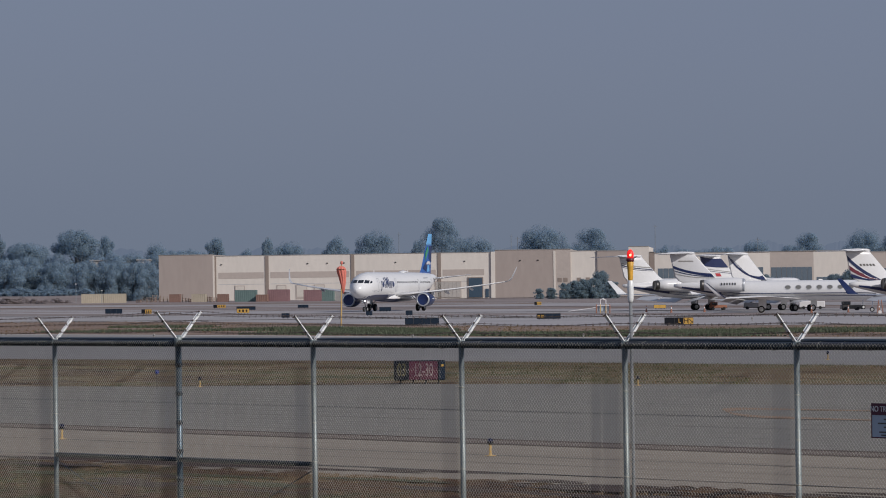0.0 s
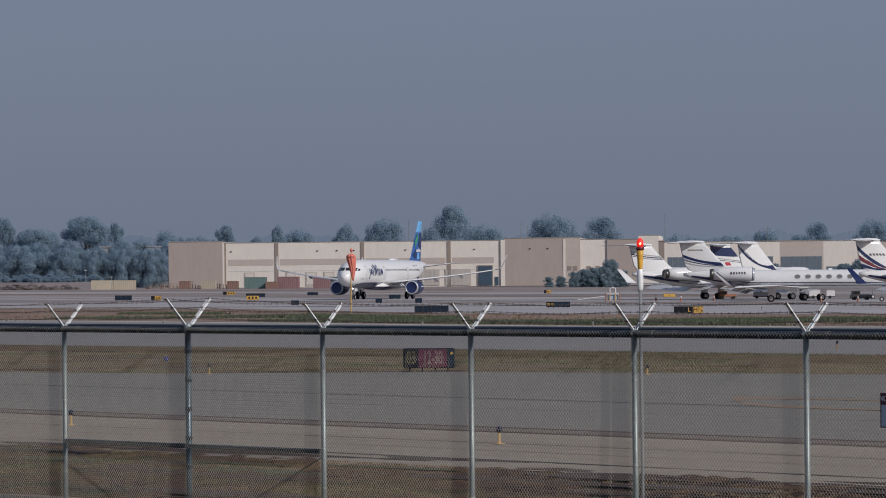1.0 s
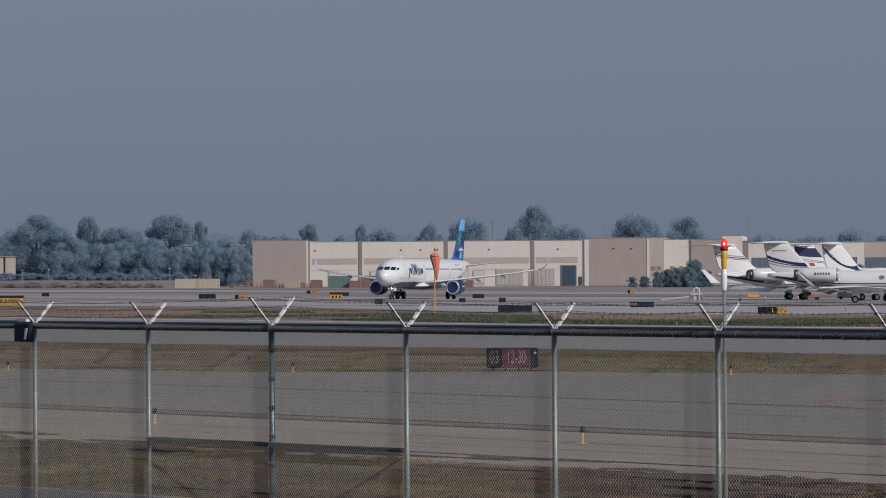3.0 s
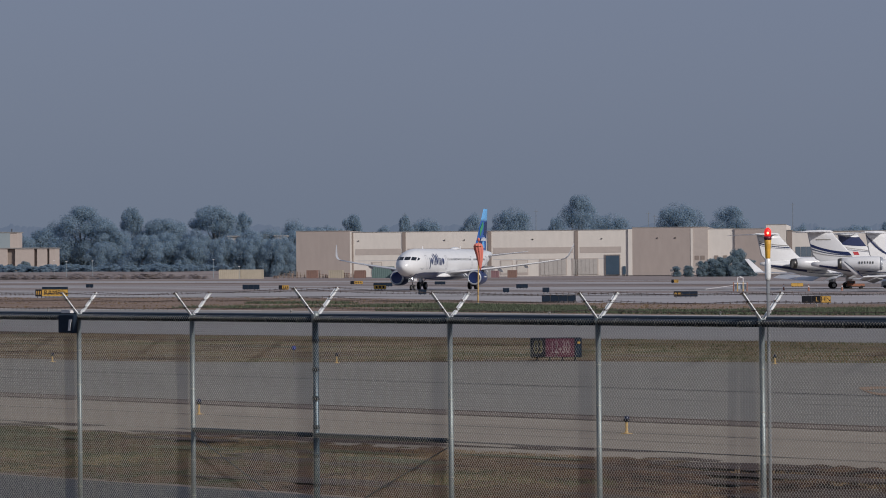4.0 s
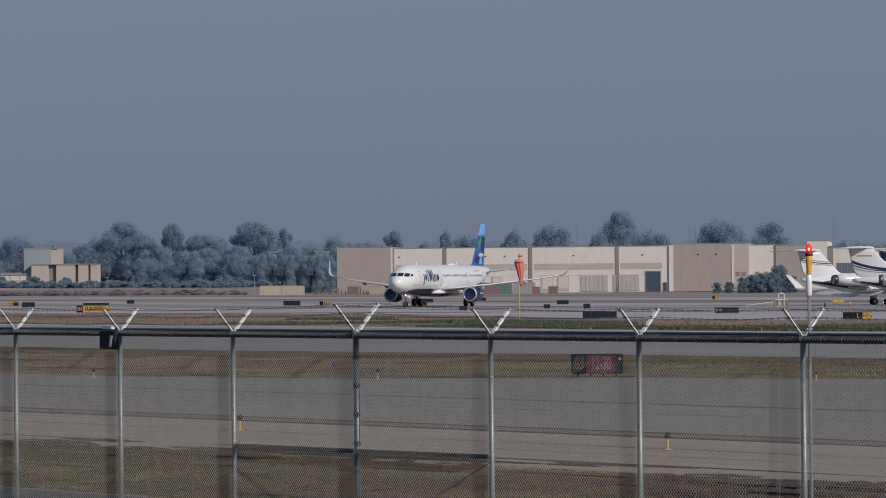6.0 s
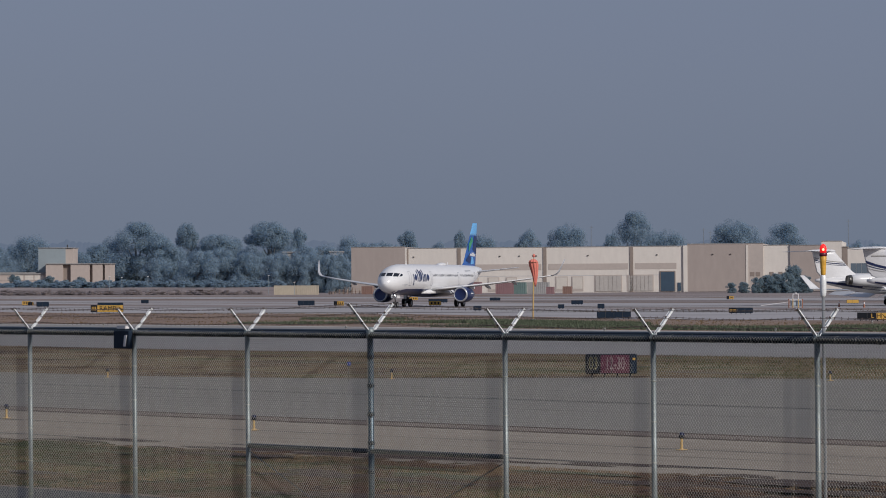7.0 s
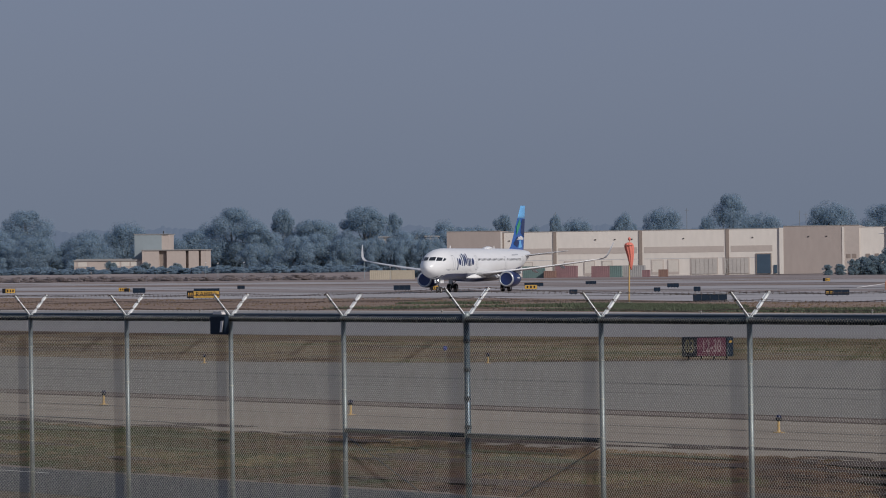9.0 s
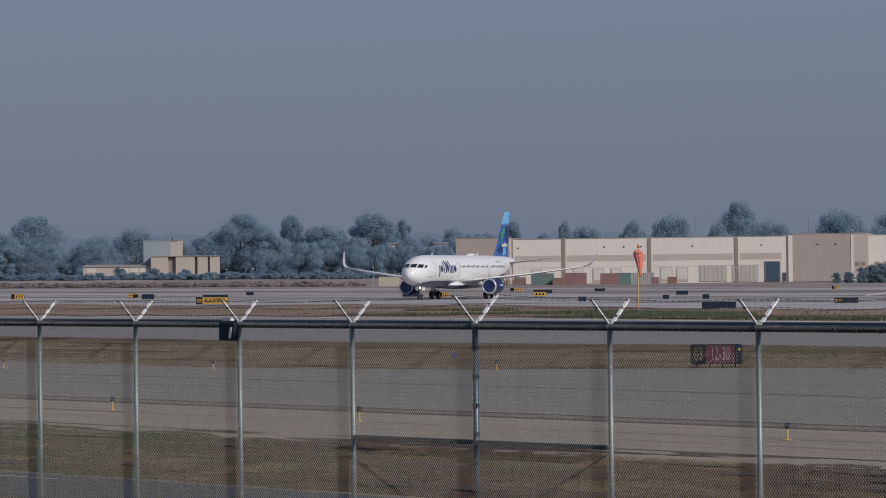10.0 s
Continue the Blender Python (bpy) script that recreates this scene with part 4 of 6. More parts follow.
            loft(fan, [[o + d * 0.22 + t * 0.03 + Vector((0.05, 0, 0)), o + d * 0.22 - t * 0.03 - Vector((0.05, 0, 0)), o + d * 0.22 - t * 0.03 - Vector((0.06, 0, 0))], [o + d * 0.78 + t * 0.10 + Vector((0.04, 0, 0)), o + d * 0.78 - t * 0.08 - Vector((0.10, 0, 0)), o + d * 0.78 - t * 0.08 - Vector((0.11, 0, 0))]])
        part("fan_blades", fan, M["fan"], nac)
        bm = B()
        lathe(bm, ((4.0, 0.62), (4.6, 0.58), (5.3, 0.42), (5.3, 0.36), (5.9, 0.06)), (ex, ey, ez), (-1, 0, 0), 18)
        part("exhaust_cone", bm, M["exhaust"], nac, "", True)
        bm = B()
        loft(bm, [[Vector((ex - s, ey + w, z)) for w, z in ((-0.13, z0), (0.13, z0), (0.13, z1), (-0.13, z1))] for s, z0, z1 in ((0.9, 2.7, 2.8), (2.4, 2.62, 3.05), (4.6, 2.25, 2.9), (6.4, 2.45, 2.75))])
        part("pylon", bm, M["white"], nac)
        bm = B()
        ob = box(bm, ex - 2.6, ex - 1.6, ey + side * 1.06, ey + side * 1.095, ez + 0.05, ez + 0.2)
        part("marking_bar", bm, M["white"], nac)
        # tailplane
        bm = B()
        foil(bm, [((NOSE - 38.0, side * 0.3, 4.78), 4.0, 0.42, (0, 0, 1)), ((NOSE - 38.6, side * 1.0, 4.86), 3.6, 0.38, (0, 0, 1)), ((NOSE - 41.5, side * 6.0, 5.42), 1.5, 0.15, (0, 0, 1)), ((NOSE - 41.8, side * 6.22, 5.45), 1.1, 0.08, (0, 0, 1))], 14)
        part("tailplane", bm, M["wing"], airliner, "", True)
        # main gear
        g = B()
        tube(g, (0, side * 3.8, 0.5), (0, side * 3.75, 2.6), 0.13, 10)
        tube(g, (0, side * 3.55, 0.55), (0, side * 4.05, 0.55), 0.08, 8)
        tube(g, (0.1, side * 3.8, 1.0), (0.0, side * 2.4, 2.3), 0.06, 6)
        leg = part("main_gear_leg", g, M["metal"], airliner, "", True)
        g = B()
        box(g, -0.75, 0.55, side * 4.12 - 0.02, side * 4.12 + 0.02, 1.05, 2.6, 0.01)
        part("gear_door", g, M["white"], leg)
        for dy in (-0.46, 0.46):
            wheel_set(airliner, "main_wheel", (0, side * 3.8 + dy, 0.57), 0.57, 0.42, airliner_spin)
    # fin with its coloured panels
    fin = ((34.9, 5.55, 6.9), (36.0, 6.1, 5.9), (40.6, 11.76, 2.1))
    def fin_edge(z):
        for (a0, z0, c0), (a1, z1, c1) in zip(fin, fin[1:]):
            if z <= z1:
                f = (z - z0) / (z1 - z0)
                return a0 + (a1 - a0) * f, c0 + (c1 - c0) * f
        return fin[-1][0], fin[-1][2]
    def fin_slice(bm, z0, z1, n=5):
        secs = []
        for i in range(n + 1):
            z = z0 + (z1 - z0) * i / n
            le, ch = fin_edge(z)
            secs.append(((NOSE - le, 0, z), ch, 0.10 + 0.06 * ch, (0, 1, 0)))
        return foil(bm, secs, 14)
    fn = part("fin", fin_slice(B(), 5.2, 10.0), M["blue"], airliner, "blue tail fin with patterned panels", True)
    part("fin_tip", fin_slice(B(), 10.0, 11.76), M["sky_blue"], fn, "light blue fin tip", True)
    for name, mat, quad in (("fin_panel", "leaf_green", ((0.20, 7.6), (0.42, 9.2), (0.22, 9.95), (0.06, 8.8))), ("fin_panel", "navy", ((0.55, 8.0), (0.95, 7.4), (0.95, 9.9), (0.5, 9.9))), ("fin_panel", "sky_blue", ((0.52, 5.9), (0.78, 6.0), (0.64, 7.0), (0.50, 6.9))),
                            ("fin_panel", "navy", ((0.10, 6.5), (0.42, 6.0), (0.48, 6.6), (0.30, 7.5))), ("fin_mark", "white", ((0.30, 7.05), (0.86, 7.05), (0.86, 7.55), (0.40, 7.55)))):
        for side in (1, -1):
            bm = B()
            vs = []
            for fr, z in quad:
                le, ch = fin_edge(z)
                th = 0.10 + 0.06 * ch
                y = th * 0.5 * 1.15 * math.sqrt(max(0, 1 - fr)) * (fr ** 0.55 + 0.25)
                vs.append(Vector((NOSE - le - ch * fr, side * (y + 0.03), z)))
            if name == "fin_mark":
                for k in range(7):
                    a, b = (k + 0.12) / 7, (k + 0.86) / 7
                    up = 1.0 if k in (0, 2, 3, 4) else 0.7
                    lo = [vs[0].lerp(vs[1], a), vs[0].lerp(vs[1], b)]
                    hi = [vs[3].lerp(vs[2], b), vs[3].lerp(vs[2], a)]
                    qd = [lo[0], lo[1], lo[1].lerp(hi[0], up), lo[0].lerp(hi[1], up)]
                    loft(bm, [qd, [p + Vector((0, 0.006 * side, 0)) for p in qd]])
            else:
                loft(bm, [vs, [p + Vector((0, 0.004 * side, 0)) for p in vs]])
            part(name, bm, M[mat], fn)
    # nose gear
    g = B()
    tube(g, (16.9, 0, 0.4), (17.05, 0, 2.1), 0.09, 10)
    tube(g, (16.9, -0.28, 0.38), (16.9, 0.28, 0.38), 0.06, 8)
    tube(g, (16.95, 0, 0.9), (18.2, 0, 1.9), 0.045, 6)
    nl = part("nose_gear_leg", g, M["metal"], airliner, "", True)
    for y in (-0.42, 0.42):
        g = B()
        box(g, 16.2, 17.6, y - 0.015, y + 0.015, 1.25, 1.95, 0.008)
        part("gear_door", g, M["white"], nl)
    g = B()
    lathe(g, ((0, 0.01), (0.0, 0.06), (-0.1, 0.065), (-0.16, 0.03)), (17.2, 0.0, 1.62), (1, 0, 0), 12)
    part("taxi_light", g, M["landing"], nl, "lit white taxi light")
    for y in (-0.25, 0.25):
        wheel_set(airliner, "nose_wheel", (16.9, y, 0.385), 0.385, 0.22, airliner_spin)


build_airliner()

# ---- parked business jets: origin on the ground between the main wheels, +x forward ----
JNOSE = 16.6
JBODY = ((0.0, 0.04, 0.04, 2.25), (0.3, 0.36, 0.34, 2.3), (1.0, 0.68, 0.66, 2.42), (2.2, 0.98, 1.0, 2.58), (3.6, 1.15, 1.18, 2.72), (5.2, 1.2, 1.22, 2.76), (12, 1.2, 1.22, 2.76), (19, 1.2, 1.22, 2.76),
         (21, 1.13, 1.1, 2.88), (23, 0.95, 0.88, 3.05), (25, 0.66, 0.6, 3.24), (26.6, 0.38, 0.36, 3.38), (27.4, 0.18, 0.18, 3.42))
JFIN = ((20.0, 3.6, 5.6), (22.0, 4.15, 5.2), (24.9, 7.35, 3.0))
unused_spin = []


def jfin_edge(z):
    for (a0, z0, c0), (a1, z1, c1) in zip(JFIN, JFIN[1:]):
        if z <= z1:
            f = (z - z0) / (z1 - z0)
            return a0 + (a1 - a0) * f, c0 + (c1 - c0) * f
    return JFIN[-1][0], JFIN[-1][2]


def jfin_bar(fr0, z0, fr1, z1, wide, side, lift=0.03, n=8, bend=0.0):
    """A painted stripe across the fin, from one edge to the other."""
    bm = B()
    lo, hi = [], []
    for i in range(n + 1):
        t = i / n
        fr, z = fr0 + (fr1 - fr0) * t, z0 + (z1 - z0) * t - bend * 4 * t * (1 - t)
        for row, dz in ((lo, -wide / 2), (hi, wide / 2)):
            le, ch = jfin_edge(z + dz)
            th = 0.12 + 0.05 * ch
            y = th * 0.5 * 1.15 * math.sqrt(max(0, 1 - fr)) * (fr ** 0.55 + 0.25) if 0 < fr < 1 else 0
            row.append(Vector((JNOSE - le - ch * fr, side * (y + lift), z + dz)))
    return loft(bm, [lo, hi], cap=False, closed=False)


def business_jet(label, m, fin_style, tip="jet_white", accent="jet_navy", flag=False, slim=False):
    jet = thing("business_jet", label, "airplane", m, "parked business jets")
    part("fuselage", hull_mesh(JBODY, JNOSE, 26), M["jet_white"], jet, "glossy white fuselage", True)
    # cheat lines along the hull
    for side in (0, 1):
        for z0, z1, mat in ((2.34, 2.44, accent), (2.18, 2.25, "gold"), (2.0, 2.08, accent)):
            a0, a1 = angle_at(JBODY, 10, z0), angle_at(JBODY, 10, z1)
            if side:
                a0, a1 = 180 - a0, 180 - a1
            part("cheat_line", patch(JBODY, JNOSE, 2.5, 21.5, a0, a1, 0.012, 24, 1), M[mat], jet)
    # oval cabin windows
    oval = mesh_of("cabin_window", loft(B(), [[(0.33 * math.cos(2 * math.pi * i / 16), d, 0.24 * math.sin(2 * math.pi * i / 16)) for i in range(16)] for d in (0.0, 0.014)]), M["cabin_glass"])
    orim = mesh_of("window_rim", loft(B(), [[(0.40 * math.cos(2 * math.pi * i / 16), d, 0.30 * math.sin(2 * math.pi * i / 16)) for i in range(16)] for d in (0.0, 0.008)]), M["seam"])
    for k in range(7):
        for side in (1, -1):
            s, z = 5.6 + 1.29 * k, 3.12
            w, h, c = hull(JBODY, s)
            y = w * math.cos(math.asin((z - c) / h)) + 0.004
            mm = Matrix.Translation((JNOSE - s, side * y, z)) @ Matrix.Rotation(0 if side > 0 else math.pi, 4, "Z") @ Matrix.Rotation(radians(17), 4, "X")
            ob = part("window_rim", orim, None, jet)
            ob.matrix_basis = mm
            pn = part("cabin_window", oval, None, ob)
    for s0, s1, a0, a1 in ((1.75, 2.35, 48, 82), (2.35, 2.95, 36, 60)):
        for side in (0, 1):
            b0, b1 = (180 - a0, 180 - a1) if side else (a0, a1)
            part("cockpit_window", patch(JBODY, JNOSE, s0, s1, b0, b1, 0.014, 3, 3), M["glass"], jet)
    # wings with winglets
    tipz, lean = (1.82, 0.35) if slim else (2.22, 0.0)
    for side in (1, -1):
        bm = B()
        foil(bm, [((JNOSE - 11.6, side * 0.6, 1.72), 6.4, 0.62, (0, 0, 1)), ((JNOSE - 12.4, side * 1.2, 1.76), 5.6, 0.52, (0, 0, 1)), ((JNOSE - 15.6, side * 6.0, 2.02), 3.4, 0.32, (0, 0, 1)), ((JNOSE - 20.8, side * 13.2, tipz), 1.5, 0.15, (0, 0, 1))], 16)
        wing = part("wing", bm, M["jet_white"], jet, "white swept wing", True)
        bm = B()
        c = 0.55 if slim else 1.0
        foil(bm, [((JNOSE - 20.75, side * 13.15, tipz - 0.01), 1.5, 0.15, (0, 0, 1)), ((JNOSE - 20.9, side * 13.5, tipz + 0.08), 1.4 * c, 0.13, (0, -0.6 * side, 0.8)), ((JNOSE - 21.2 - lean * 0.3, side * 13.8, tipz + 0.4), 1.15 * c, 0.1, (0, -0.9 * side, 0.4)), ((JNOSE - 22.7 - lean, side * 14.25, tipz + 1.9), 0.6 * c, 0.05, (0, -0.95 * side, 0.3))], 12)
        part("winglet", bm, M[tip], wing, "upturned wing tip", True)
        if slim:
            bm = B()
            loft(bm, [ring((JNOSE - 20.83, side * 13.55, tipz + 0.09), (-0.2, 0.3 * side, 1), 0.07, 6), ring((JNOSE - 21.15 - lean * 0.3, side * 13.82, tipz + 0.4), (-0.7, 0.2 * side, 1), 0.06, 6), ring((JNOSE - 22.68 - lean, side * 14.27, tipz + 1.91), (-0.7, 0.2 * side, 1), 0.035, 6)])
            part("leading_edge", bm, M[accent], wing, "dark winglet leading edge", True)
        # lowered flaps
        for y0, y1, x0, x1, z in ((1.5, 5.6, -1.95, -2.75, 1.62), (5.8, 9.6, -2.8, -3.7, 1.86)):
            bm = B()
            loft(bm, [[Vector((xx, side * yy, zz)) for xx, zz in ((xb, z + dz), (xb - 1.1, z - 0.55 + dz), (xb - 1.12, z - 0.58 + dz), (xb - 0.05, z - 0.12 + dz))] for yy, xb, dz in ((y0, x0, 0.0), (y1, x1, 0.18))])
            part("flap", bm, M["wing"], wing)
        # engine on the rear hull
        ex, ey, ez = -2.0, side * 2.15, 3.45
        bm = B()
        lathe(bm, ((0.05, 0.60), (0.0, 0.68), (0.1, 0.76), (0.6, 0.88), (2.2, 0.92), (4.0, 0.80), (5.4, 0.62), (5.4, 0.54)), (ex, ey, ez), (-1, 0, 0), 24)
        nac = part("engine_nacelle", bm, M["jet_white"], jet, "white rear engine", True)
        bm = B()
        lathe(bm, ((0.22, 0.60), (0.03, 0.62), (-0.02, 0.70), (0.06, 0.77), (0.26, 0.835), (0.26, 0.80)), (ex, ey, ez), (-1, 0, 0), 24)
        part("intake_lip", bm, M["lip"], nac, "bright metal intake lip", True)
        bm = B()
        lathe(bm, ((0.02, 0.61), (0.7, 0.60), (0.72, 0.02)), (ex, ey, ez), (-1, 0, 0), 20)
        part("intake_duct", bm, M["dark"], nac)
        bm = B()
        lathe(bm, ((5.30, 0.02), (5.35, 0.55), (5.42, 0.57), (5.43, 0.52), (5.32, 0.5)), (ex, ey, ez), (-1, 0, 0), 20)
        part("exhaust", bm, M["dark"], nac)
        bm = B()
        lathe(bm, ((5.02, 0.60), (5.02, 0.70), (5.45, 0.635), (5.5, 0.60), (5.45, 0.57)), (ex, ey, ez), (-1, 0, 0), 24)
        part("exhaust_ring", bm, M["exhaust"], nac, "dark exhaust ring", True)
        bm = B()
        foil(bm, [((ex - 1.2, side * 0.9, ez - 0.1), 3.2, 0.22, (0, 0, 1)), ((ex - 1.2, side * 1.5, ez - 0.03), 3.0, 0.2, (0, 0, 1))], 10)
        part("pylon", bm, M["jet_white"], nac)
        # tailplane on top of the fin
        bm = B()
        foil(bm, [((JNOSE - 25.2, 0, 7.42), 3.0, 0.30, (0, 0, 1)), ((JNOSE - 25.6, side * 0.5, 7.43), 2.7, 0.24, (0, 0, 1)), ((JNOSE - 28.4, side * 5.2, 7.33), 1.3, 0.10, (0, 0, 1))], 12)
        part("tailplane", bm, M["jet_white"], jet, "", True)
        g = B()
        tube(g, (0.0, side * 2.1, 0.4), (0.15, side * 2.0, 1.8), 0.1, 10)
        tube(g, (0.0, side * 1.75, 0.45), (0.0, side * 2.45, 0.45), 0.06, 8)
        leg = part("main_gear_leg", g, M["metal"], jet)
        g = B()
        box(g, -0.35, 0.6, side * 2.5 - 0.02, side * 2.5 + 0.02, 0.55, 1.7, 0.01)
        part("gear_door", g, M["jet_white"], leg)
        for dy in (-0.3, 0.3):
            wheel_set(jet, "main_wheel", (0, side * 2.1 + dy, 0.45), 0.45, 0.3, unused_spin)
    bm = B()
    secs = []
    for i in range(8):
        z = 3.45 + (7.45 - 3.45) * i / 7
        le, ch = jfin_edge(max(3.6, z))
        secs.append(((JNOSE - le, 0, z), ch, 0.12 + 0.05 * ch, (0, 1, 0)))
    foil(bm, secs, 16)
    fin = part("fin", bm, M["jet_white"], jet, "tall white tail fin", True)
    bm = B()
    lathe(bm, ((0, 0.03), (0.4, 0.17), (1.6, 0.22), (3.2, 0.14), (3.9, 0.02)), (JNOSE - 24.7, 0, 7.43), (-1, 0, 0), 12)
    part("tail_bullet", bm, M["jet_white"], fin, "", True)
    for side in (1, -1):
        if fin_style == "sash":
            for fr0, z0, fr1, z1, w, mat in ((0.98, 5.75, 0.02, 4.75, 0.34, accent), (0.98, 5.3, 0.02, 4.55, 0.10, accent), (0.98, 4.95, 0.02, 4.4, 0.08, "gold")):
                part("fin_stripe", jfin_bar(fr0, z0, fr1, z1, w, side, 0.03, 10, 0.22), M[mat], fin)
            part("fin_mark", jfin_bar(0.75, 6.45, 0.25, 6.45, 0.14, side), M["gold"], fin)
        elif fin_style == "thin":
            for z0, z1, w, mat in ((6.5, 5.9, 0.10, "gold"), (6.2, 5.65, 0.12, accent), (5.95, 5.45, 0.05, accent)):
                part("fin_stripe", jfin_bar(0.98, z0, 0.02, z1, w, side, 0.03, 10, 0.15), M[mat], fin)
        elif fin_style == "cap":
            part("fin_stripe", jfin_bar(0.98, 6.7, 0.02, 6.45, 1.2, side, 0.03, 8, 0.12), M[accent], fin)
            part("fin_stripe", jfin_bar(0.98, 5.7, 0.02, 5.2, 0.08, side), M["gold"], fin)
            part("fin_stripe", jfin_bar(0.98, 5.45, 0.02, 5.0, 0.05, side), M[accent], fin)
        elif fin_style == "curves":
            for q, w in ((0.0, 0.30), (0.36, 0.16), (0.60, 0.07), (0.76, 0.06), (0.92, 0.05), (1.06, 0.05)):
                part("fin_stripe", jfin_bar(0.98 - q * 0.25, 7.1 - q * 0.8, 0.05, 4.5 - q * 0.3, w, side, 0.03, 14, 1.0 - q * 0.25), M[accent], fin)
        elif fin_style == "bands":
            for z0, z1, w, mat in ((6.55, 4.15, 0.62, "jet_navy"), (5.75, 3.95, 0.10, "white"), (5.35, 3.85, 0.55, "maroon"), (4.85, 3.75, 0.09, "white"), (4.45, 3.7, 0.42, "jet_navy")):
                part("fin_stripe", jfin_bar(0.985, z0, 0.44, z1, w, side, 0.03, 10, 0.10), M[mat], fin)
            for j in range(5):
                part("registration_bar", jfin_bar(0.66 - 0.1 * j, 5.7, 0.60 - 0.1 * j, 5.7, 0.24, side, 0.03, 2), M["exhaust"], fin)
        if flag:
            part("flag", jfin_bar(0.62, 4.85, 0.46, 4.85, 0.42, side), M["flag_red"], fin)
        # dark keel under the tail and the registration as bars on the engine
        part("tail_flash", patch(JBODY, JNOSE, 21.5, 26.4, *((-38, -8) if side > 0 else (218, 188)), 0.014, 8, 3), M[accent], jet)
        for k in range(6):
            bm = B()
            x0 = -3.1 - k * 0.33
            rr = 0.945
            loft(bm, [[Vector((x, side * (2.15 + rr * math.cos(a)), 3.45 + rr * math.sin(a))) for a in (0.0, 0.14, 0.30)] for x in (x0, x0 - 0.16)], cap=False, closed=False)
            part("registration_bar", bm, M["exhaust"], jet)
    g = B()
    tube(g, (13.6, 0, 0.35), (13.7, 0, 1.7), 0.07, 8)
    part("nose_gear_leg", g, M["metal"], jet)
    for y in (-0.17, 0.17):
        wheel_set(jet, "nose_wheel", (13.6, y, 0.3), 0.3, 0.16, unused_spin)
    return jet


business_jet("white business jet with lowered flaps and thin blue stripes", pose(36.2, 643, 0, 0, 0, 22) @ Matrix.Diagonal((1.12, 1.1, 1.02, 1)), "thin", "jet_white")
business_jet("long white business jet with dark blue sash on its tail", pose(39.3, 568, 0, 0, 0, -4.5), "sash", "jet_white", slim=True)
business_jet("white business jet with navy fin top and small red flag", pose(44.8, 622, 0, 0, 0, 24), "cap", "jet_white", flag=True)
business_jet("white business jet with curved blue lines on its tail", pose(46.4, 594, 0, 0, 0, 28), "curves", "jet_white")
business_jet("white business jet with navy and maroon bands on its tail", pose(58.3, 546, 0, 0, 0, 17), "bands", "jet_navy")

# ---- far buildings ----
def spot(bearing, y):
    """A point on the ground: bearing in milliradians to the right of straight ahead, and distance."""
    return bearing * y / 1000.0


def wbox(x0, x1, y0, y1, z0, z1, mat, name, parent, label="", bevel=0.0):
    return part(name, box(B(), x0, x1, y0, y1, z0, z1, bevel), M[mat], parent, label)


warehouse = thing("warehouse", "long cream and tan tilt-up concrete warehouse with loading doors", "warehouse", pose(-71.4, 1450, 0, 0, -0.3, -4))
# wall sections along the front: from, to, height, how far proud, wall colour
SECTIONS = ((-18.1, -1.0, 14.5, 0.6, "tan_wall"), (-0.5, 86.8, 14.0, 0.0, "cream_wall"), (88.1, 107.1, 14.6, 0.45, "tan_wall"), (107.1, 111.8, 14.6, 0.4, "band_wall"), (111.8, 120.2, 14.0, 0.0, "cream_wall"),
            (120.2, 130.0, 13.9, 0.6, "tan_wall"), (130.0, 136.3, 15.1, 0.0, "cream_wall"))
for x0, x1, h, proud, mat in SECTIONS:
    wbox(x0, x1, -proud, 60, -0.3, h, mat, "wall", warehouse)
    wbox(x0 - 0.1, x1 + 0.1, -proud - 0.12, -proud + 0.5, h, h + 0.18, "roof", "parapet_cap", warehouse)
for x0, x1 in ((-18.1, -18.1), (-1.0, -0.5), (86.8, 88.1), (106.4, 107.1)):
    wbox(x0, x1, -0.6, 0.5, -0.3, 14.2, "cream_wall", "pilaster", warehouse, "pale corner pilaster")
for x in (-0.5, 16.1, 43.2, 70.5):
    wbox(x - 0.55, x + 0.55, -0.22, 0.2, -0.3, 13.9, "pilaster", "pilaster", warehouse, "brown wall pilaster")
for x0, x1 in ((0.7, 15.1), (17.2, 42.1), (44.3, 69.4), (71.6, 84.6)):
    wbox(x0, x1, -0.06, 0.1, 6.9, 8.8, "band_wall", "wall_band", warehouse, "taupe painted wall band")
    wbox(x0, x1, -0.03, 0.1, 5.0, 5.12, "seam", "wall_joint", warehouse)
for x in (1.7, 29.0, 35.2, 40.5, 56.8, 78.5, 96.0, 101.6):
    b = B()
    box(b, x - 0.25, x + 0.25, -0.75 if x > 88 else -0.3, -0.45 if x > 88 else 0.0, 11.2, 11.5, 0.05)
    part("wall_lamp", b, M["exhaust"], warehouse)
for x0, x1, h in ((25.5, 28.5, 4.4), (31.2, 34.0, 4.4), (46.8, 50.1, 4.5), (51.9, 55.0, 4.5), (19.3, 21.9, 4.4), (6.1, 8.8, 4.4)):
    fr = wbox(x0 - 0.3, x1 + 0.3, -0.14, 0.2, 0.2, h + 0.3, "band_wall", "dock_door", warehouse)
    wbox(x0, x1, -0.2, 0.1, 0.9, h, "door_white", "shutter", fr, "pale roller shutter")
for x0, x1 in ((59.1, 67.2), (69.4, 77.1)):
    fr = wbox(x0 - 0.3, x1 + 0.3, -0.14, 0.2, 0.0, 5.2, "band_wall", "bay_door", warehouse)
    for k in range(6):
        a = x0 + (x1 - x0) * k / 6
        wbox(a + 0.05, a + (x1 - x0) / 6 - 0.05, -0.22, 0.1, 0.1, 4.9, "bay_grey", "door_leaf", fr)
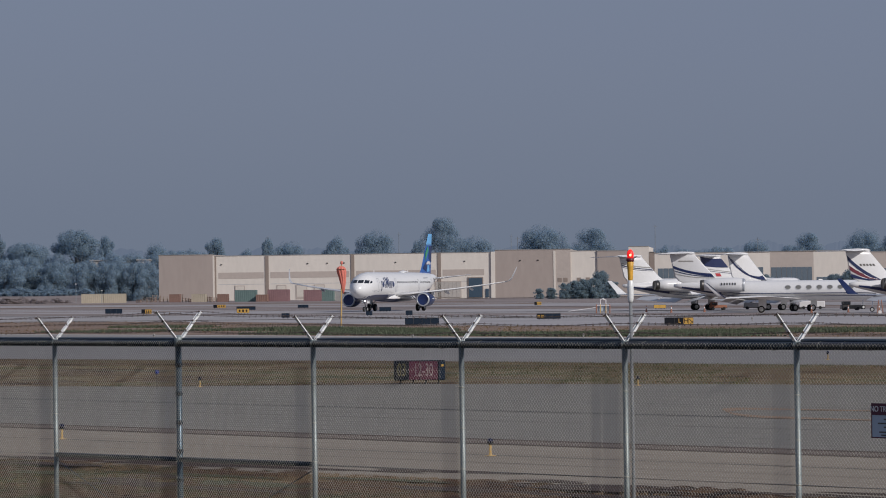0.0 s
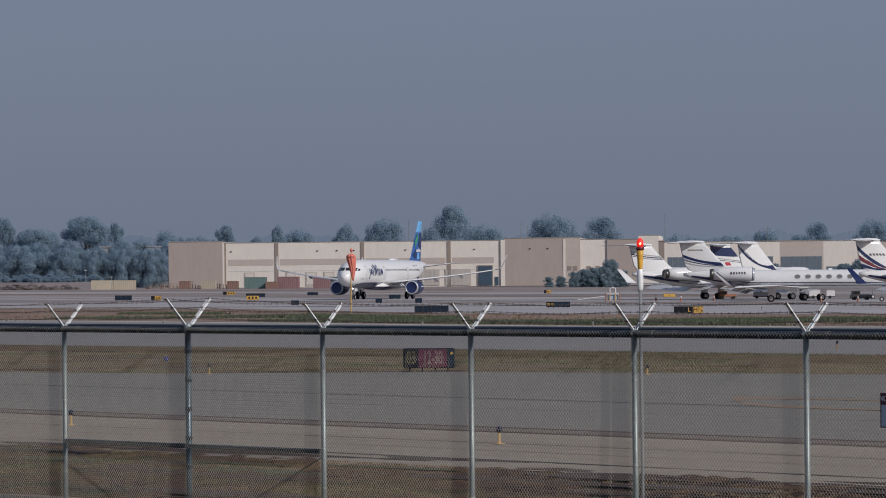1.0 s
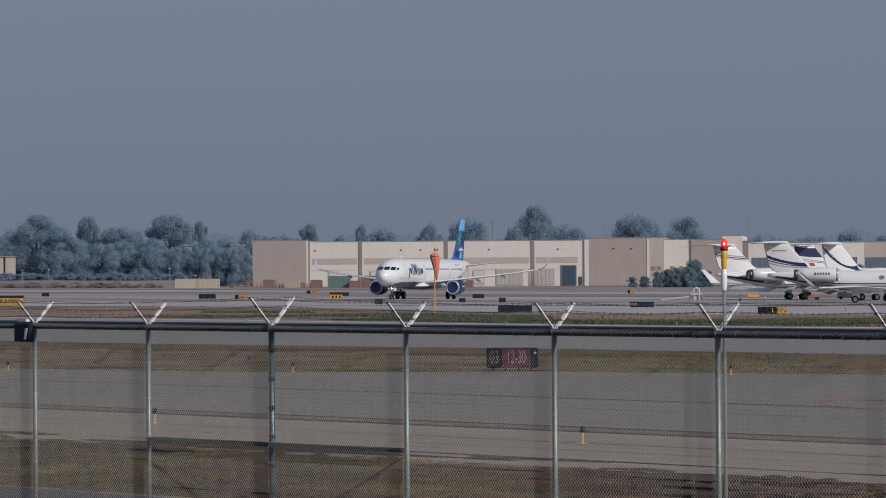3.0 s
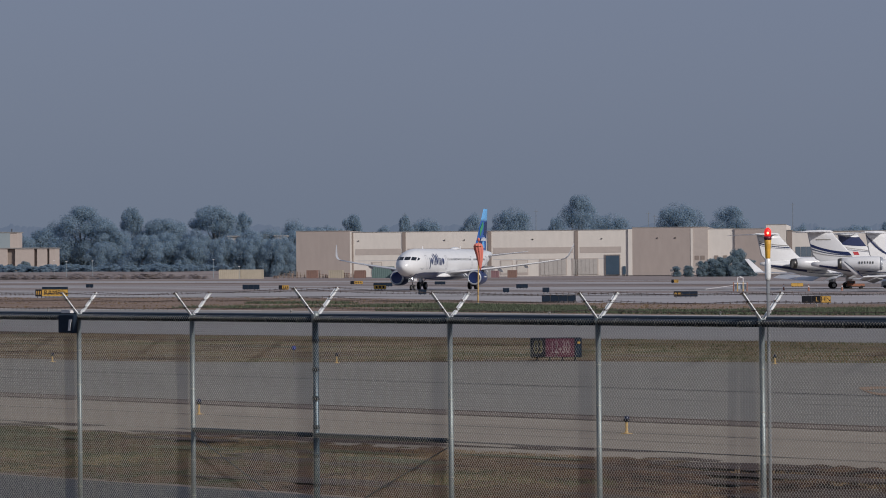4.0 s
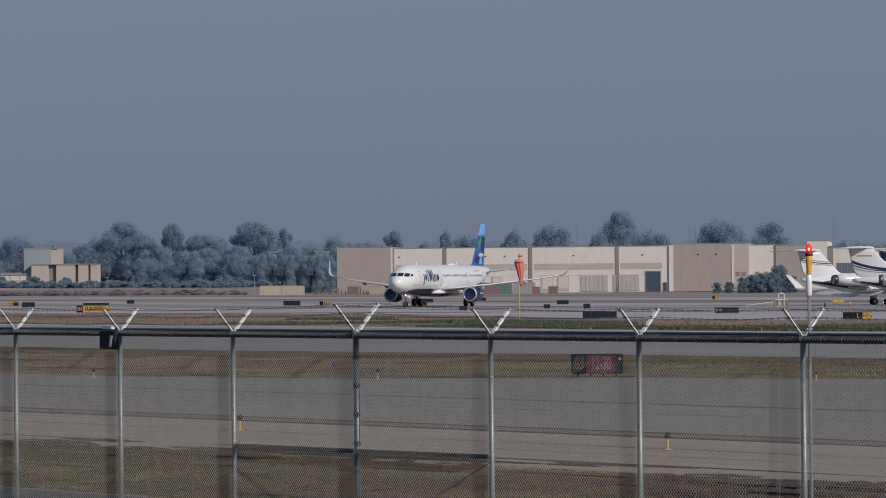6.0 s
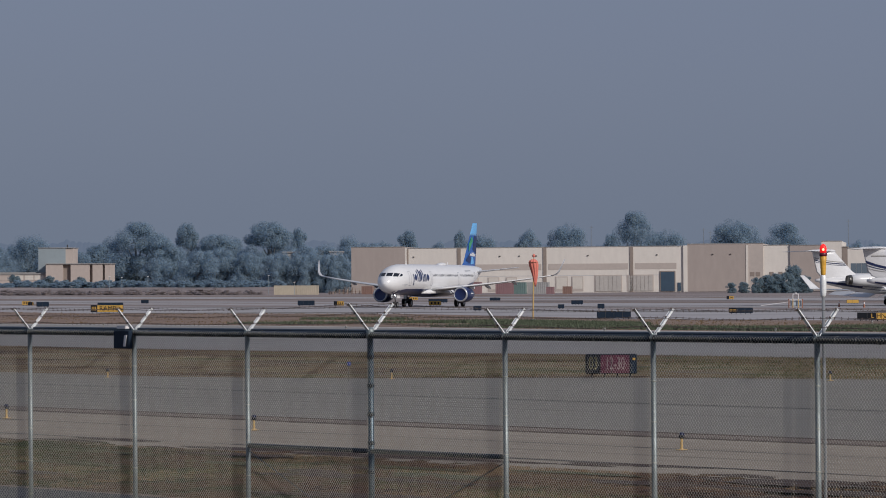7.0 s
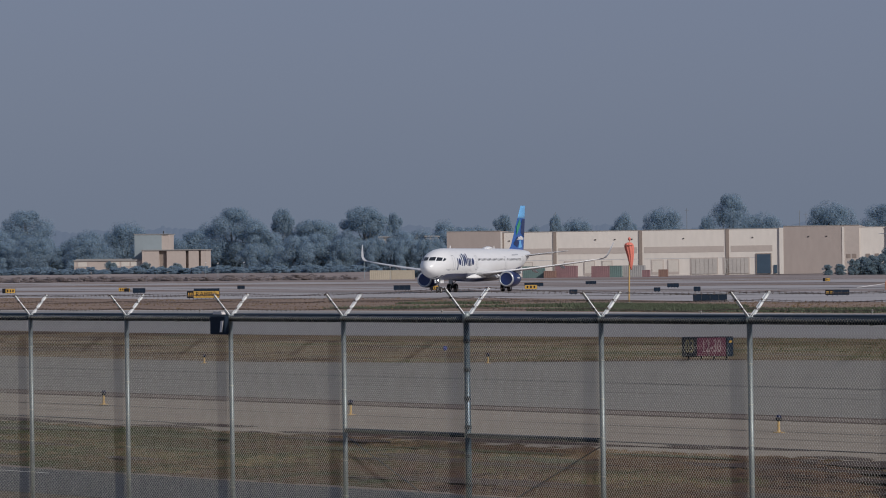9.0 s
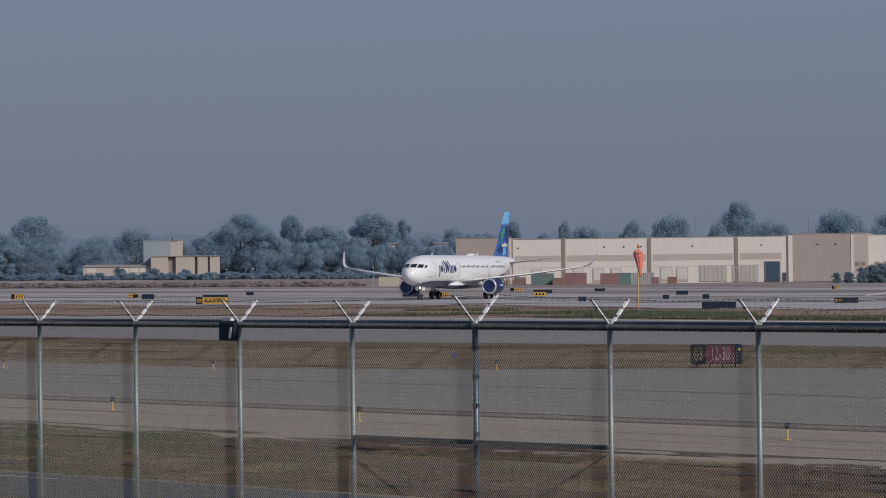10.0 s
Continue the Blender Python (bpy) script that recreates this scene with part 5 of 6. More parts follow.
fr = wbox(79.4, 84.3, -0.3, 0.2, 0.0, 6.3, "pilaster", "bay_door", warehouse)
wbox(79.7, 84.0, -0.36, 0.1, 0.0, 6.0, "door_navy", "door_leaf", fr, "dark blue tall door")
wbox(85.0, 86.0, -0.3, 0.1, 0.0, 2.6, "door_navy", "side_door", warehouse, "small dark door")
for x in (107.7, 109.5, 113.7, 116.5):
    wbox(x, x + 1.3, -0.5 if x < 112 else -0.1, 0.1, 4.4, 5.7, "pilaster", "vent", warehouse)

office = thing("office_building", "low tan office building with a band of blue glazing", "office building", pose(-71.4, 1450, 0, 0, -0.25, -4))
for x0, x1, h, mat in ((136.4, 138.1, 13.4, "pilaster"), (138.1, 174.1, 13.0, "cream_wall"), (174.1, 187.7, 13.1, "band_wall"), (187.7, 198.3, 13.1, "cream_wall"), (198.3, 246.0, 12.6, "band_wall")):
    wbox(x0, x1, 0.0, 50, -0.3, h, mat, "wall", office)
    wbox(x0, x1, -0.2, 0.4, h, h + 0.2, "roof", "parapet_cap", office)
for x0, x1, z0, z1 in ((139.1, 145.9, 5.2, 8.3), (147.9, 157.6, 5.2, 8.3), (160.5, 172.1, 5.2, 8.3), (174.5, 187.3, 3.4, 8.2), (188.6, 197.4, 2.2, 5.0), (200.3, 224.0, 4.5, 7.5)):
    n = max(2, int((x1 - x0) / 1.6))
    for k in range(n):
        a = x0 + (x1 - x0) * k / n
        p = wbox(a, a + (x1 - x0) / n - 0.12, -0.08, 0.1, z0, z1, "pale_glass", "window", office)

plant = thing("service_building", "pale grey and peach service building with a tall block", "building")
PY = 1500.0
def pb(b0, b1, z0, z1, dy, depth, mat, name, label=""):
    return wbox(spot(b0, PY), spot(b1, PY), PY + dy, PY + dy + depth, z0, z1, mat, name, plant, label)
pb(-130.7, -124.7, -0.3, 14.9, 6, 16, "pale_wall", "tall_block", "pale grey-green tall block")
# sunlit right face, its brightness put in as a lighter wall colour
pb(-124.7, -123.15, -0.3, 14.8, 6.2, 14, "peach_wall", "tall_block_side")
pb(-130.8, -123.05, 14.9, 15.15, 5.8, 16.4, "roof", "roof_cap")
pb(-124.75, -124.55, 15.15, 16.1, 10, 0.5, "exhaust", "roof_vent")
for b0, b1 in ((-128.55, -124.8), (-123.1, -118.95), (-118.3, -116.1), (-115.6, -114.45)):
    pb(b0, b1, -0.3, 9.6, 0, 14, "peach_wall", "wall", "peach concrete wall")
    pb(b0, b1, -0.3, 4.4, -0.12, 0.3, "band_wall", "wall_base", "darker painted wall base")
for b0, b1 in ((-124.8, -123.1), (-118.95, -118.3), (-116.1, -115.6)):
    pb(b0, b1, -0.3, 9.4, 1.2, 12, "pilaster", "recess", "dark recessed bay")
pb(-128.7, -114.3, 9.6, 9.9, -0.3, 15, "roof", "roof_edge")
pb(-143.7, -128.55, -0.3, 6.3, 2, 14, "peach_wall", "low_wing")
pb(-143.8, -128.55, 6.3, 6.75, 1.7, 14.5, "roof", "roof_edge")
for k in range(7):
    pb(-143.4 + 2.15 * k, -141.6 + 2.15 * k, 6.75, 7.05, 3.0, 9, "roof", "roof_hump")
pb(-143.7, -128.6, 4.4, 4.55, 1.9, 0.2, "band_wall", "wall_band")
for b0, b1 in ((-142.9, -140.9), (-135.6, -133.7), (-133.3, -131.5), (-131.2, -129.2)):
    pb(b0, b1, 4.55, 6.0, 1.9, 0.3, "door_white", "window")

# houses that glint through the trees
for b, z, w in ((-73.5, 11.5, 9), (-70.0, 9.0, 7), (-78.5, 12.0, 8)):
    hs = thing("house", "small pale house between the far trees", "house", pose(spot(b, 1640), 1640, 0))
    wbox(-w / 2, w / 2, 0, 8, 0, z, "peach_wall", "wall", hs)
    rb = B()
    loft(rb, [[(-w / 2 - 0.4, -0.4, z), (-w / 2 - 0.4, 8.4, z), (-w / 2 - 0.4, 4, z + 2)], [(w / 2 + 0.4, -0.4, z), (w / 2 + 0.4, 8.4, z), (w / 2 + 0.4, 4, z + 2)]])
    part("roof", rb, M["roof"], hs)
    for k in range(3):
        wbox(-w / 2 + 1 + k * 2.2, -w / 2 + 2 + k * 2.2, -0.05, 0.1, z - 2.6, z - 1.2, "glass", "window", hs)


def container(mat, label, x, y, rz, ln=6.06, h=2.6, w=2.44, z=0.0):
    """A corrugated steel container with corner posts and a pair of doors."""
    c = thing("shipping_container", label, "container", pose(x, y, z, 0, 0, rz), "shipping containers")
    b = B()
    n = int(ln / 0.28)
    for yy in (-w / 2, w / 2):
        pts = []
        for k in range(n + 1):
            xx = -ln / 2 + 0.1 + (ln - 0.2) * k / n
            o = 0.04 if k % 2 else 0.0
            pts.append((xx, yy - math.copysign(o, yy)))
        loft(b, [[(px, py, 0.15) for px, py in pts], [(px, py, h - 0.12) for px, py in pts]], cap=False, closed=False)
    box(b, -ln / 2 + 0.06, ln / 2 - 0.06, -w / 2 + 0.06, w / 2 - 0.06, 0.1, h - 0.04)
    part("side_wall", b, M[mat], c)
    for sx in (-1, 1):
        for sy in (-1, 1):
            b = B()
            box(b, sx * (ln / 2 - 0.08) - 0.08, sx * (ln / 2 - 0.08) + 0.08, sy * (w / 2 - 0.08) - 0.09, sy * (w / 2 - 0.08) + 0.09, 0, h)
            part("corner_post", b, M[mat], c)
    for sy in (-1, 1):
        for z0 in (0.0, h - 0.14):
            b = B()
            box(b, -ln / 2 + 0.16, ln / 2 - 0.16, sy * (w / 2 - 0.06) - 0.06, sy * (w / 2 - 0.06) + 0.06, z0, z0 + 0.14)
            part("rail", b, M[mat], c)
    return c


container("cream_box", "faded cream shipping container on the grass", spot(-76.2, 1270), 1270, 2)
container("cream_box", "faded cream shipping container on the grass", spot(-71.3, 1270), 1270.3, -1)
CY = 1300
for b, mat, ln, h, dy, txt in ((-42.8, "green_box", 6.06, 3.3, 0, "green shipping container beside the warehouse"), (-39.3, "brown_box", 3.2, 2.0, -3, "brown storage box beside the warehouse"),
                               (-35.7, "red_box", 6.06, 3.4, 1, "maroon shipping container beside the warehouse"), (-28.2, "red_box", 5.2, 3.2, 0, "maroon shipping container beside the warehouse"),
                               (-25.2, "green_box", 4.0, 3.3, 0, "green shipping container beside the warehouse"), (-21.0, "grey_box", 6.06, 3.3, 2, "grey trailer box beside the warehouse"),
                               (-18.4, "red_box", 2.0, 2.0, -4, "small red storage box greyed by haze in its colour"), (-14.7, "brown_box", 2.4, 2.1, -4, "dull brown storage box by pallets"), (-47.8, "brown_box", 3.0, 2.2, 0, "brown storage box among pallets"),
                               (-53.0, "cream_box", 4.0, 2.3, 3, "cream storage box among pallets"), (-58.2, "brown_box", 3.0, 2.3, 1, "brown storage box among pallets")):
    container(mat, txt, spot(b, CY + dy), CY + dy, -8, ln, h)


def pallet_stack(x, y, n, w):
    """Stacked timber pallets with loose boards on top."""
    st = thing("pallet_stack", "stack of weathered timber pallets by the warehouse", "pallets", pose(x, y, 0, 0, 0, random.uniform(-20, 20)), "pallet stacks")
    for shade, mat in ((0, "cream_box"), (1, "brown_box")):
        b = B()
        for k in range(n):
            if ((k + int(x)) % 3 > 0) != (shade == 1):
                continue
            for j in range(5):
                box(b, -w / 2, w / 2, -0.6 + j * 0.27, -0.48 + j * 0.27, 0.13 + 0.16 * k, 0.155 + 0.16 * k)
            for j in (-1, 0, 1):
                box(b, j * (w / 2 - 0.06) - 0.05, j * (w / 2 - 0.06) + 0.05, -0.6, 0.6, 0.01 + 0.16 * k, 0.13 + 0.16 * k)
        tagged(part("boards", b, M[mat], st), kind="stuff")


for i in range(16):
    b = -66 + i * 1.25 + random.uniform(-0.4, 0.4)
    pallet_stack(spot(b, 1310), 1310 + random.uniform(-6, 6), random.randint(5, 14), random.uniform(1.2, 2.6))

# low bank of pale earth before the wood, and dry scrub at its foot
bank = B()
prof = ((1352, -0.1), (1372, 0.9), (1392, 1.75), (1410, 2.0), (1440, 1.9), (1470, -0.1))
brow = []
for yy, zz in prof:
    brow.append([bank.verts.new((x, yy + 5 * noise.noise((x * 0.02, yy, 0)), zz + (0.25 * noise.noise((x * 0.05, yy * 0.1, 3)) if zz > 0 else 0))) for x in np.linspace(-262, -104, 80).tolist()])
for a, b in zip(brow, brow[1:]):
    for i in range(79):
        bank.faces.new((a[i], a[i + 1], b[i + 1], b[i]))
tagged(new("earth_bank", mesh_of("earth_bank", bank, M["field"], True)), "low bank of pale dry earth below the wood", "bank", kind="structure")

# tall far poles
for b, h in ((-9.5, 24), (14.9, 23), (16.3, 22), (46.2, 26), (-38.0, 23), (33.5, 22), (68.5, 21)):
    pl = thing("utility_pole", "thin far utility pole with a crossarm", "pole", pose(spot(b, 1690), 1690, 0), "utility poles")
    b1 = B()
    tube(b1, (0, 0, 0), (0, 0, h), 0.14, 8, 0.08)
    part("shaft", b1, M["pole"], pl)
    b1 = B()
    box(b1, -0.8, 0.8, -0.06, 0.06, h - 0.8, h - 0.7)
    part("crossarm", b1, M["pole"], pl)

# slim pale lamp posts before the wood and the containers
for x, y, h in ((-142.8, 1345, 5.2), (-107.3, 1345, 5.4), (-93.6, 1262, 3.4), (-154.1, 1345, 5.3), (-150.5, 1345, 5.0)):
    lpst = thing("lamp_post", "slim pale lamp post at the field edge", "lamp post", pose(x, y, 0), "far lamp posts")
    part("shaft", tube(B(), (0, 0, 0), (0, 0, h), 0.07, 8, 0.05), M["pale_wall"], lpst)
    part("head", box(B(), -0.28, 0.28, -0.12, 0.12, h, h + 0.16, 0.03), M["sign_white"], lpst, "white lamp head")

# ---- trees ----
def crown_mesh(seed, spread, tall, clumps, per, size, mat, name="crown", low=0.25):
    """Leaf clumps gathered round the limbs: uneven lobes of small tilted leaves, with gaps between."""
    rnd = random.Random(seed)
    lobes = []
    mid, half = (1 + low) / 2, (1 - low) / 2
    lean = rnd.uniform(-0.12, 0.12)
    for i in range(clumps):
        a, f = rnd.uniform(0, 2 * math.pi), rnd.random() ** 0.42
        zz = rnd.uniform(low, 0.97)
        u = (zz - mid) / half
        wide = math.sqrt(max(0.05, 1 - 0.9 * u * u)) * rnd.uniform(0.72, 1.05)
        r = rnd.uniform(0.16, 0.33) * spread
        reach = max(0.1, spread * wide - r * 0.7)
        lobes.append((Vector((math.cos(a) * f * reach + lean * zz * spread, math.sin(a) * f * reach, zz * tall - r * 0.35)), r))
    verts, faces = [], []
    for c, r in lobes:
        for k in range(per):
            d = Vector((rnd.gauss(0, 1), rnd.gauss(0, 1), rnd.gauss(0, 0.75)))
            d = d.normalized() * (r * (0.72 + 0.34 * rnd.random()))
            p = c + d
            n = (d.normalized() + Vector((rnd.gauss(0, 0.22), rnd.gauss(0, 0.22), rnd.gauss(0, 0.22) + 0.2))).normalized()
            u = n.orthogonal().normalized()
            w = n.cross(u)
            s = size * rnd.uniform(0.6, 1.4)
            i0 = len(verts)
            verts += [p - u * s * 0.55 - w * s * 0.4, p + u * s * 0.1 + w * s * 0.55, p + u * s * 0.6 - w * s * 0.3]
            faces.append((i0, i0 + 1, i0 + 2))
    me = bpy.data.meshes.new(name)
    me.from_pydata([tuple(v) for v in verts], [], faces)
    me.materials.append(M[mat])
    me.update()
    return me, lobes


def trunk_mesh(seed, tall, lobes, r):
    """A tapered trunk with limbs that reach into the lobes."""
    rnd = random.Random(seed)
    bm = B()
    pts = [Vector((0.03 * tall * math.sin(i * 1.3 + seed) * i / 6, 0.03 * tall * math.cos(i * 1.1 + seed) * i / 6, tall * 0.82 * i / 6)) for i in range(7)]
    loft(bm, [ring(p, (0, 0, 1), r * (1 - 0.12 * i), 8) for i, p in enumerate(pts)])
    for c, rr in rnd.sample(lobes, min(14, len(lobes))):
        k = min(5, max(1, int(6 * c.z / tall * 0.7)))
        a = pts[k]
        mid = a.lerp(c, 0.5) + Vector((0, 0, -0.05 * tall))
        loft(bm, [ring(a, c - a, r * 0.42, 6), ring(mid, c - a, r * 0.28, 6), ring(c, c - a, r * 0.1, 6)])
    return mesh_of("trunk", bm, M["bark"], True)


SPECIES = []
for k, (spread, tall, clumps, low) in enumerate(((8.5, 20, 70, 0.25), (7.0, 19, 60, 0.22), (9.5, 17, 76, 0.12), (6.0, 16, 52, 0.12), (7.5, 12, 60, 0.06))):
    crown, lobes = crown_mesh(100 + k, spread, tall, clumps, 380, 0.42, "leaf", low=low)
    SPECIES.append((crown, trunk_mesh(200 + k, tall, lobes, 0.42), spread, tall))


def tree(bearing, y, height, width, kind, label="broad hazy grey-green tree beyond the airfield"):
    crown, trunk, spread, tall = SPECIES[kind]
    t = thing("tree", label, "tree", None, "far trees")
    sx, sz = 1.2 * width / (2 * spread), 1.08 * height / tall
    t.matrix_basis = Matrix.Translation((spot(bearing, y), y, 0)) @ Matrix.Rotation(random.uniform(0, 6.28), 4, "Z")
    for nm, me in (("trunk", trunk), ("crown", crown)):
        p = part(nm, me, None, t)
        p.scale = (sx, sx, sz)
    return t


# tall trees: bearing, height, crown width, kind
TALL_LEFT = ((-154.0, 22.5, 21, 0), (-131.5, 18, 18, 2), (-160, 17, 16, 3), (-117.0, 16.5, 16, 3), (-108.5, 22.5, 21, 0), (-97.5, 22.8, 9, 1), (-91.0, 19.0, 15, 1), (-79.6, 22.8, 17, 1), (-73.3, 21, 7, 1), (-89, 18, 15, 2), (-103, 19, 15, 3))
TALL_MID = ((-62.0, 18.0, 11, 2), (-54.0, 17, 10, 3), (-49.2, 20.5, 9, 1), (-43.0, 17, 9, 3), (-38.0, 20.5, 6, 1), (-33.5, 18.5, 15, 2), (-23.6, 20.5, 11, 3), (-14.4, 22, 17, 2), (0.0, 26, 15, 0), (7.0, 19.5, 18, 2), (-5, 19, 10, 4))
TALL_RIGHT = ((21.6, 23.0, 20, 2), (32.6, 22.5, 18, 0), (48.5, 17.0, 6, 3), (42, 16, 8, 3), (68.5, 18.0, 14, 2), (79.5, 20.5, 14, 0), (91.5, 21.0, 17, 2), (98, 20, 14, 1), (75, 16, 12, 4), (60, 15.5, 10, 4))
for row, y0 in ((TALL_LEFT, 1600), (TALL_MID, 1660), (TALL_RIGHT, 1680)):
    for b, h, w, k in row:
        tree(b, y0 + random.uniform(-25, 25), h, w, k)
# low trees that show just above the roofs
for i in range(34):
    b = -62 + i * 4.9 + random.uniform(-1.5, 1.5)
    tree(b, 1760 + random.uniform(-30, 60), random.uniform(13.5, 17.0), random.uniform(11, 20), random.choice((2, 3, 4, 4)), "low hazy tree behind the warehouses")
# lower trees that close the wood on the left
for i in range(46):
    b = -163 + i * 2.35 + random.uniform(-0.8, 0.8)
    tree(b, 1575 + random.uniform(-30, 60), random.uniform(10.5, 15.5), random.uniform(10, 16), random.choice((2, 3, 4, 4)), "lower hazy tree in a dense wood edge")

# added wooded ridge; its emission paints haze behind the tree gaps
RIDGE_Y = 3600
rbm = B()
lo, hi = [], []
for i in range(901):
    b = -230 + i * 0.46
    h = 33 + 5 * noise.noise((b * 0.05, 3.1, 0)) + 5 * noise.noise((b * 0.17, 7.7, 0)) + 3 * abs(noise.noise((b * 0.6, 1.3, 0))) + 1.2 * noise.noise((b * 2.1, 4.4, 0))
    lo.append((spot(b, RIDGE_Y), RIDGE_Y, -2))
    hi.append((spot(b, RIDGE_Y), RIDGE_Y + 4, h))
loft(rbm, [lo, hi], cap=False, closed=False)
tagged(new("backdrop", mesh_of("backdrop", rbm, M["distance"])), "added wooded ridge glowing blue-grey in place of distance haze", "backdrop", kind="structure")

# pale houses that show between the far trees, above a row of low ones
HOUSES = ((-76.6, 5, 13.4, 1558), (-72.4, 7, 13.8, 1562), (-66.4, 4, 13.5, 1558))
for i in range(9):
    tree(-79 + 2.0 * i, 1536 + 3 * (i % 3), (11.5, 12.5, 10.8)[i % 3], 9, (4, 2, 3)[i % 3], "low hazy tree before pale houses")
for b0, wid, h0, y in HOUSES:
    hs = thing("house", "pale far house showing between hazy trees", "house", pose(spot(b0, y), y, 0), "far houses")
    part("wall", box(B(), 0, wid, 0, 8, 0, h0, 0.05), M["far_wall"], hs, "pale rendered wall")
    part("roof", box(B(), -0.4, wid + 0.4, -0.4, 8.4, h0, h0 + 0.5, 0.1), M["roof"], hs, "flat grey roof")
    for i in range(int(wid / 2.4)):
        for zz in (h0 - 2.4, h0 - 5.2):
            part("window", box(B(), 0.8 + i * 2.4, 2.0 + i * 2.4, -0.06, 0.02, zz, zz + 1.3), M["glass"], hs)


def shrub(bearing, y, h, w, seed, z=0.0, dry=False):
    me, _ = (SCRUBS if dry else HEDGES if z else SHRUBS)[seed % 4]
    s = tagged(new("shrub", me), "grey-brown dry scrub bush in the field" if dry else "haze-blued green shrub on the airfield edge", "shrub", "dry scrub" if dry else "shrubs")
    s.matrix_basis = Matrix.Translation((spot(bearing, y), y, z)) @ Matrix.Rotation(seed * 1.7, 4, "Z") @ Matrix.Diagonal((w, w, h, 1))
    return s


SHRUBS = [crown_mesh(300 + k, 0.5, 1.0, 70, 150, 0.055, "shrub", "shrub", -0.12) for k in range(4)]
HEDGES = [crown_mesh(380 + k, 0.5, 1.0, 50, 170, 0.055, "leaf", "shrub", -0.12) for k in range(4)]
SCRUBS = [crown_mesh(340 + k, 0.5, 1.0, 26, 200, 0.06, "scrub", "shrub", -0.12) for k in range(4)]
for i in range(64):
    shrub(-165 + i * 1.32 + random.uniform(-0.5, 0.5), 1292 + random.uniform(-14, 14), random.uniform(0.9, 1.9), random.uniform(3, 8), i, 0.0, True)
for i in range(88):
    b = -166 + i * 1.02 + random.uniform(-0.4, 0.4)
    shrub(b, 1420 + random.uniform(-10, 10), random.uniform(1.8, 3.0), random.uniform(4, 7), i, 1.5)
for i, (b, h, w) in enumerate(((26.5, 4.5, 5), (28.6, 5.2, 6), (31.0, 5.6, 6), (34.6, 8.0, 8), (33.0, 6.0, 6), (36.6, 5, 6), (23.6, 3.2, 4), (21.0, 3.0, 4), (29.8, 4.4, 7), (88.5, 7.5, 9), (91.5, 7.0, 8), (85.5, 6.5, 8), (94.5, 6.5, 9), (66, 6, 6), (70, 6.5, 7), (54, 6, 6))):
    shrub(b, 1310 + 9 * (i % 4), h, w, i + 100)
for i, (b, h) in enumerate(((-135.5, 6.2), (-127.8, 5.8), (-120.7, 5.4), (-124, 4.5), (-139, 3.8), (-111, 4.6))):
    shrub(b, 1470, h, h * 0.95, i + 200)


# ---- grass and weeds ----
def tufts(name, label, mat, count, place, blade, height, seed, blades=5):
    """One sheet of separate grass blades, gathered in tufts."""
    rnd = random.Random(seed)
    verts, faces = [], []
    made = 0
    while made < count:
        p = place(rnd)
        if p is None:
            continue
        made += 1
        hh = height * rnd.uniform(0.5, 1.4)
        for k in range(blades):
            a = rnd.uniform(0, 2 * math.pi)
            o = Vector((rnd.gauss(0, 1), rnd.gauss(0, 1), 0)) * hh * 0.5
            d = Vector((math.cos(a), math.sin(a), 0))
            lean = Vector((rnd.gauss(0, 0.5), rnd.gauss(0, 0.5), 0)) * hh
            i0 = len(verts)
            b = Vector(p) + o
            verts += [b - d * blade, b + d * blade, b + lean + Vector((0, 0, hh * rnd.uniform(0.6, 1.1)))]
            faces.append((i0, i0 + 1, i0 + 2))
    me = bpy.data.meshes.new(name)
    me.from_pydata([tuple(v) for v in verts], [], faces)
    me.materials.append(M[mat])
    return tagged(new(name, me), label, "grass", kind="stuff")


def in_band(v0, v1, x0, x1, patchy, slope=SLOPE, scale=0.25, want=0.0, seed=0.0, bias=None):
    def place(rnd):
        v, x = rnd.uniform(v0, v1), rnd.uniform(x0, x1)
        g = noise.noise((x * scale + seed, v * scale * 0.7, seed))
        if bias:
            g += bias(x)
        return (x, v - slope * x, 0.0) if g * patchy > want else None
    return place


def ground_patch(name, x, y, rx, ry, mat, label, seed, z=0.007):
    """A thin ragged patch of turf, thatch or damp soil."""
    rnd = random.Random(seed)
    bm = B()
    n = 40
    rim = []
    for i in range(n):
        a = 2 * math.pi * i / n
        k = 1 + 0.42 * noise.noise((math.cos(a) * 1.7 + seed, math.sin(a) * 1.7, seed * 0.3)) + 0.25 * noise.noise((math.cos(a) * 5 + seed, math.sin(a) * 5, 2.0)) + rnd.uniform(-0.06, 0.06)
        dx, dy = rx * k * math.cos(a), ry * k * math.sin(a)
        rim.append((x + dx, y + dy - SLOPE * dx * 0.9, z - 0.012))
    c = bm.verts.new((x, y, z + rnd.uniform(0.012, 0.035)))
    vs = [bm.verts.new(p) for p in rim]
    for i in range(n):
        bm.faces.new((c, vs[i], vs[(i + 1) % n]))
    return tagged(new(name, mesh_of(name, bm, M[mat])), label, "ground", kind="structure")


prnd = random.Random(77)
# dark bare streaks and greener strips in the verge
for i in range(44):
    x, v = prnd.uniform(-18, 9), prnd.uniform(65.5, 80)
    mat = "turf" if prnd.random() < 0.1 - 0.045 * x else "mud"
    ground_patch("turf_patch" if mat == "turf" else "soil_patch", x, v - SLOPE * x, prnd.uniform(0.5, 1.8), prnd.uniform(0.3, 0.9), mat, "ragged strip of green turf" if mat == "turf" else "dark bare strip of soil", 300 + i, 0.055)
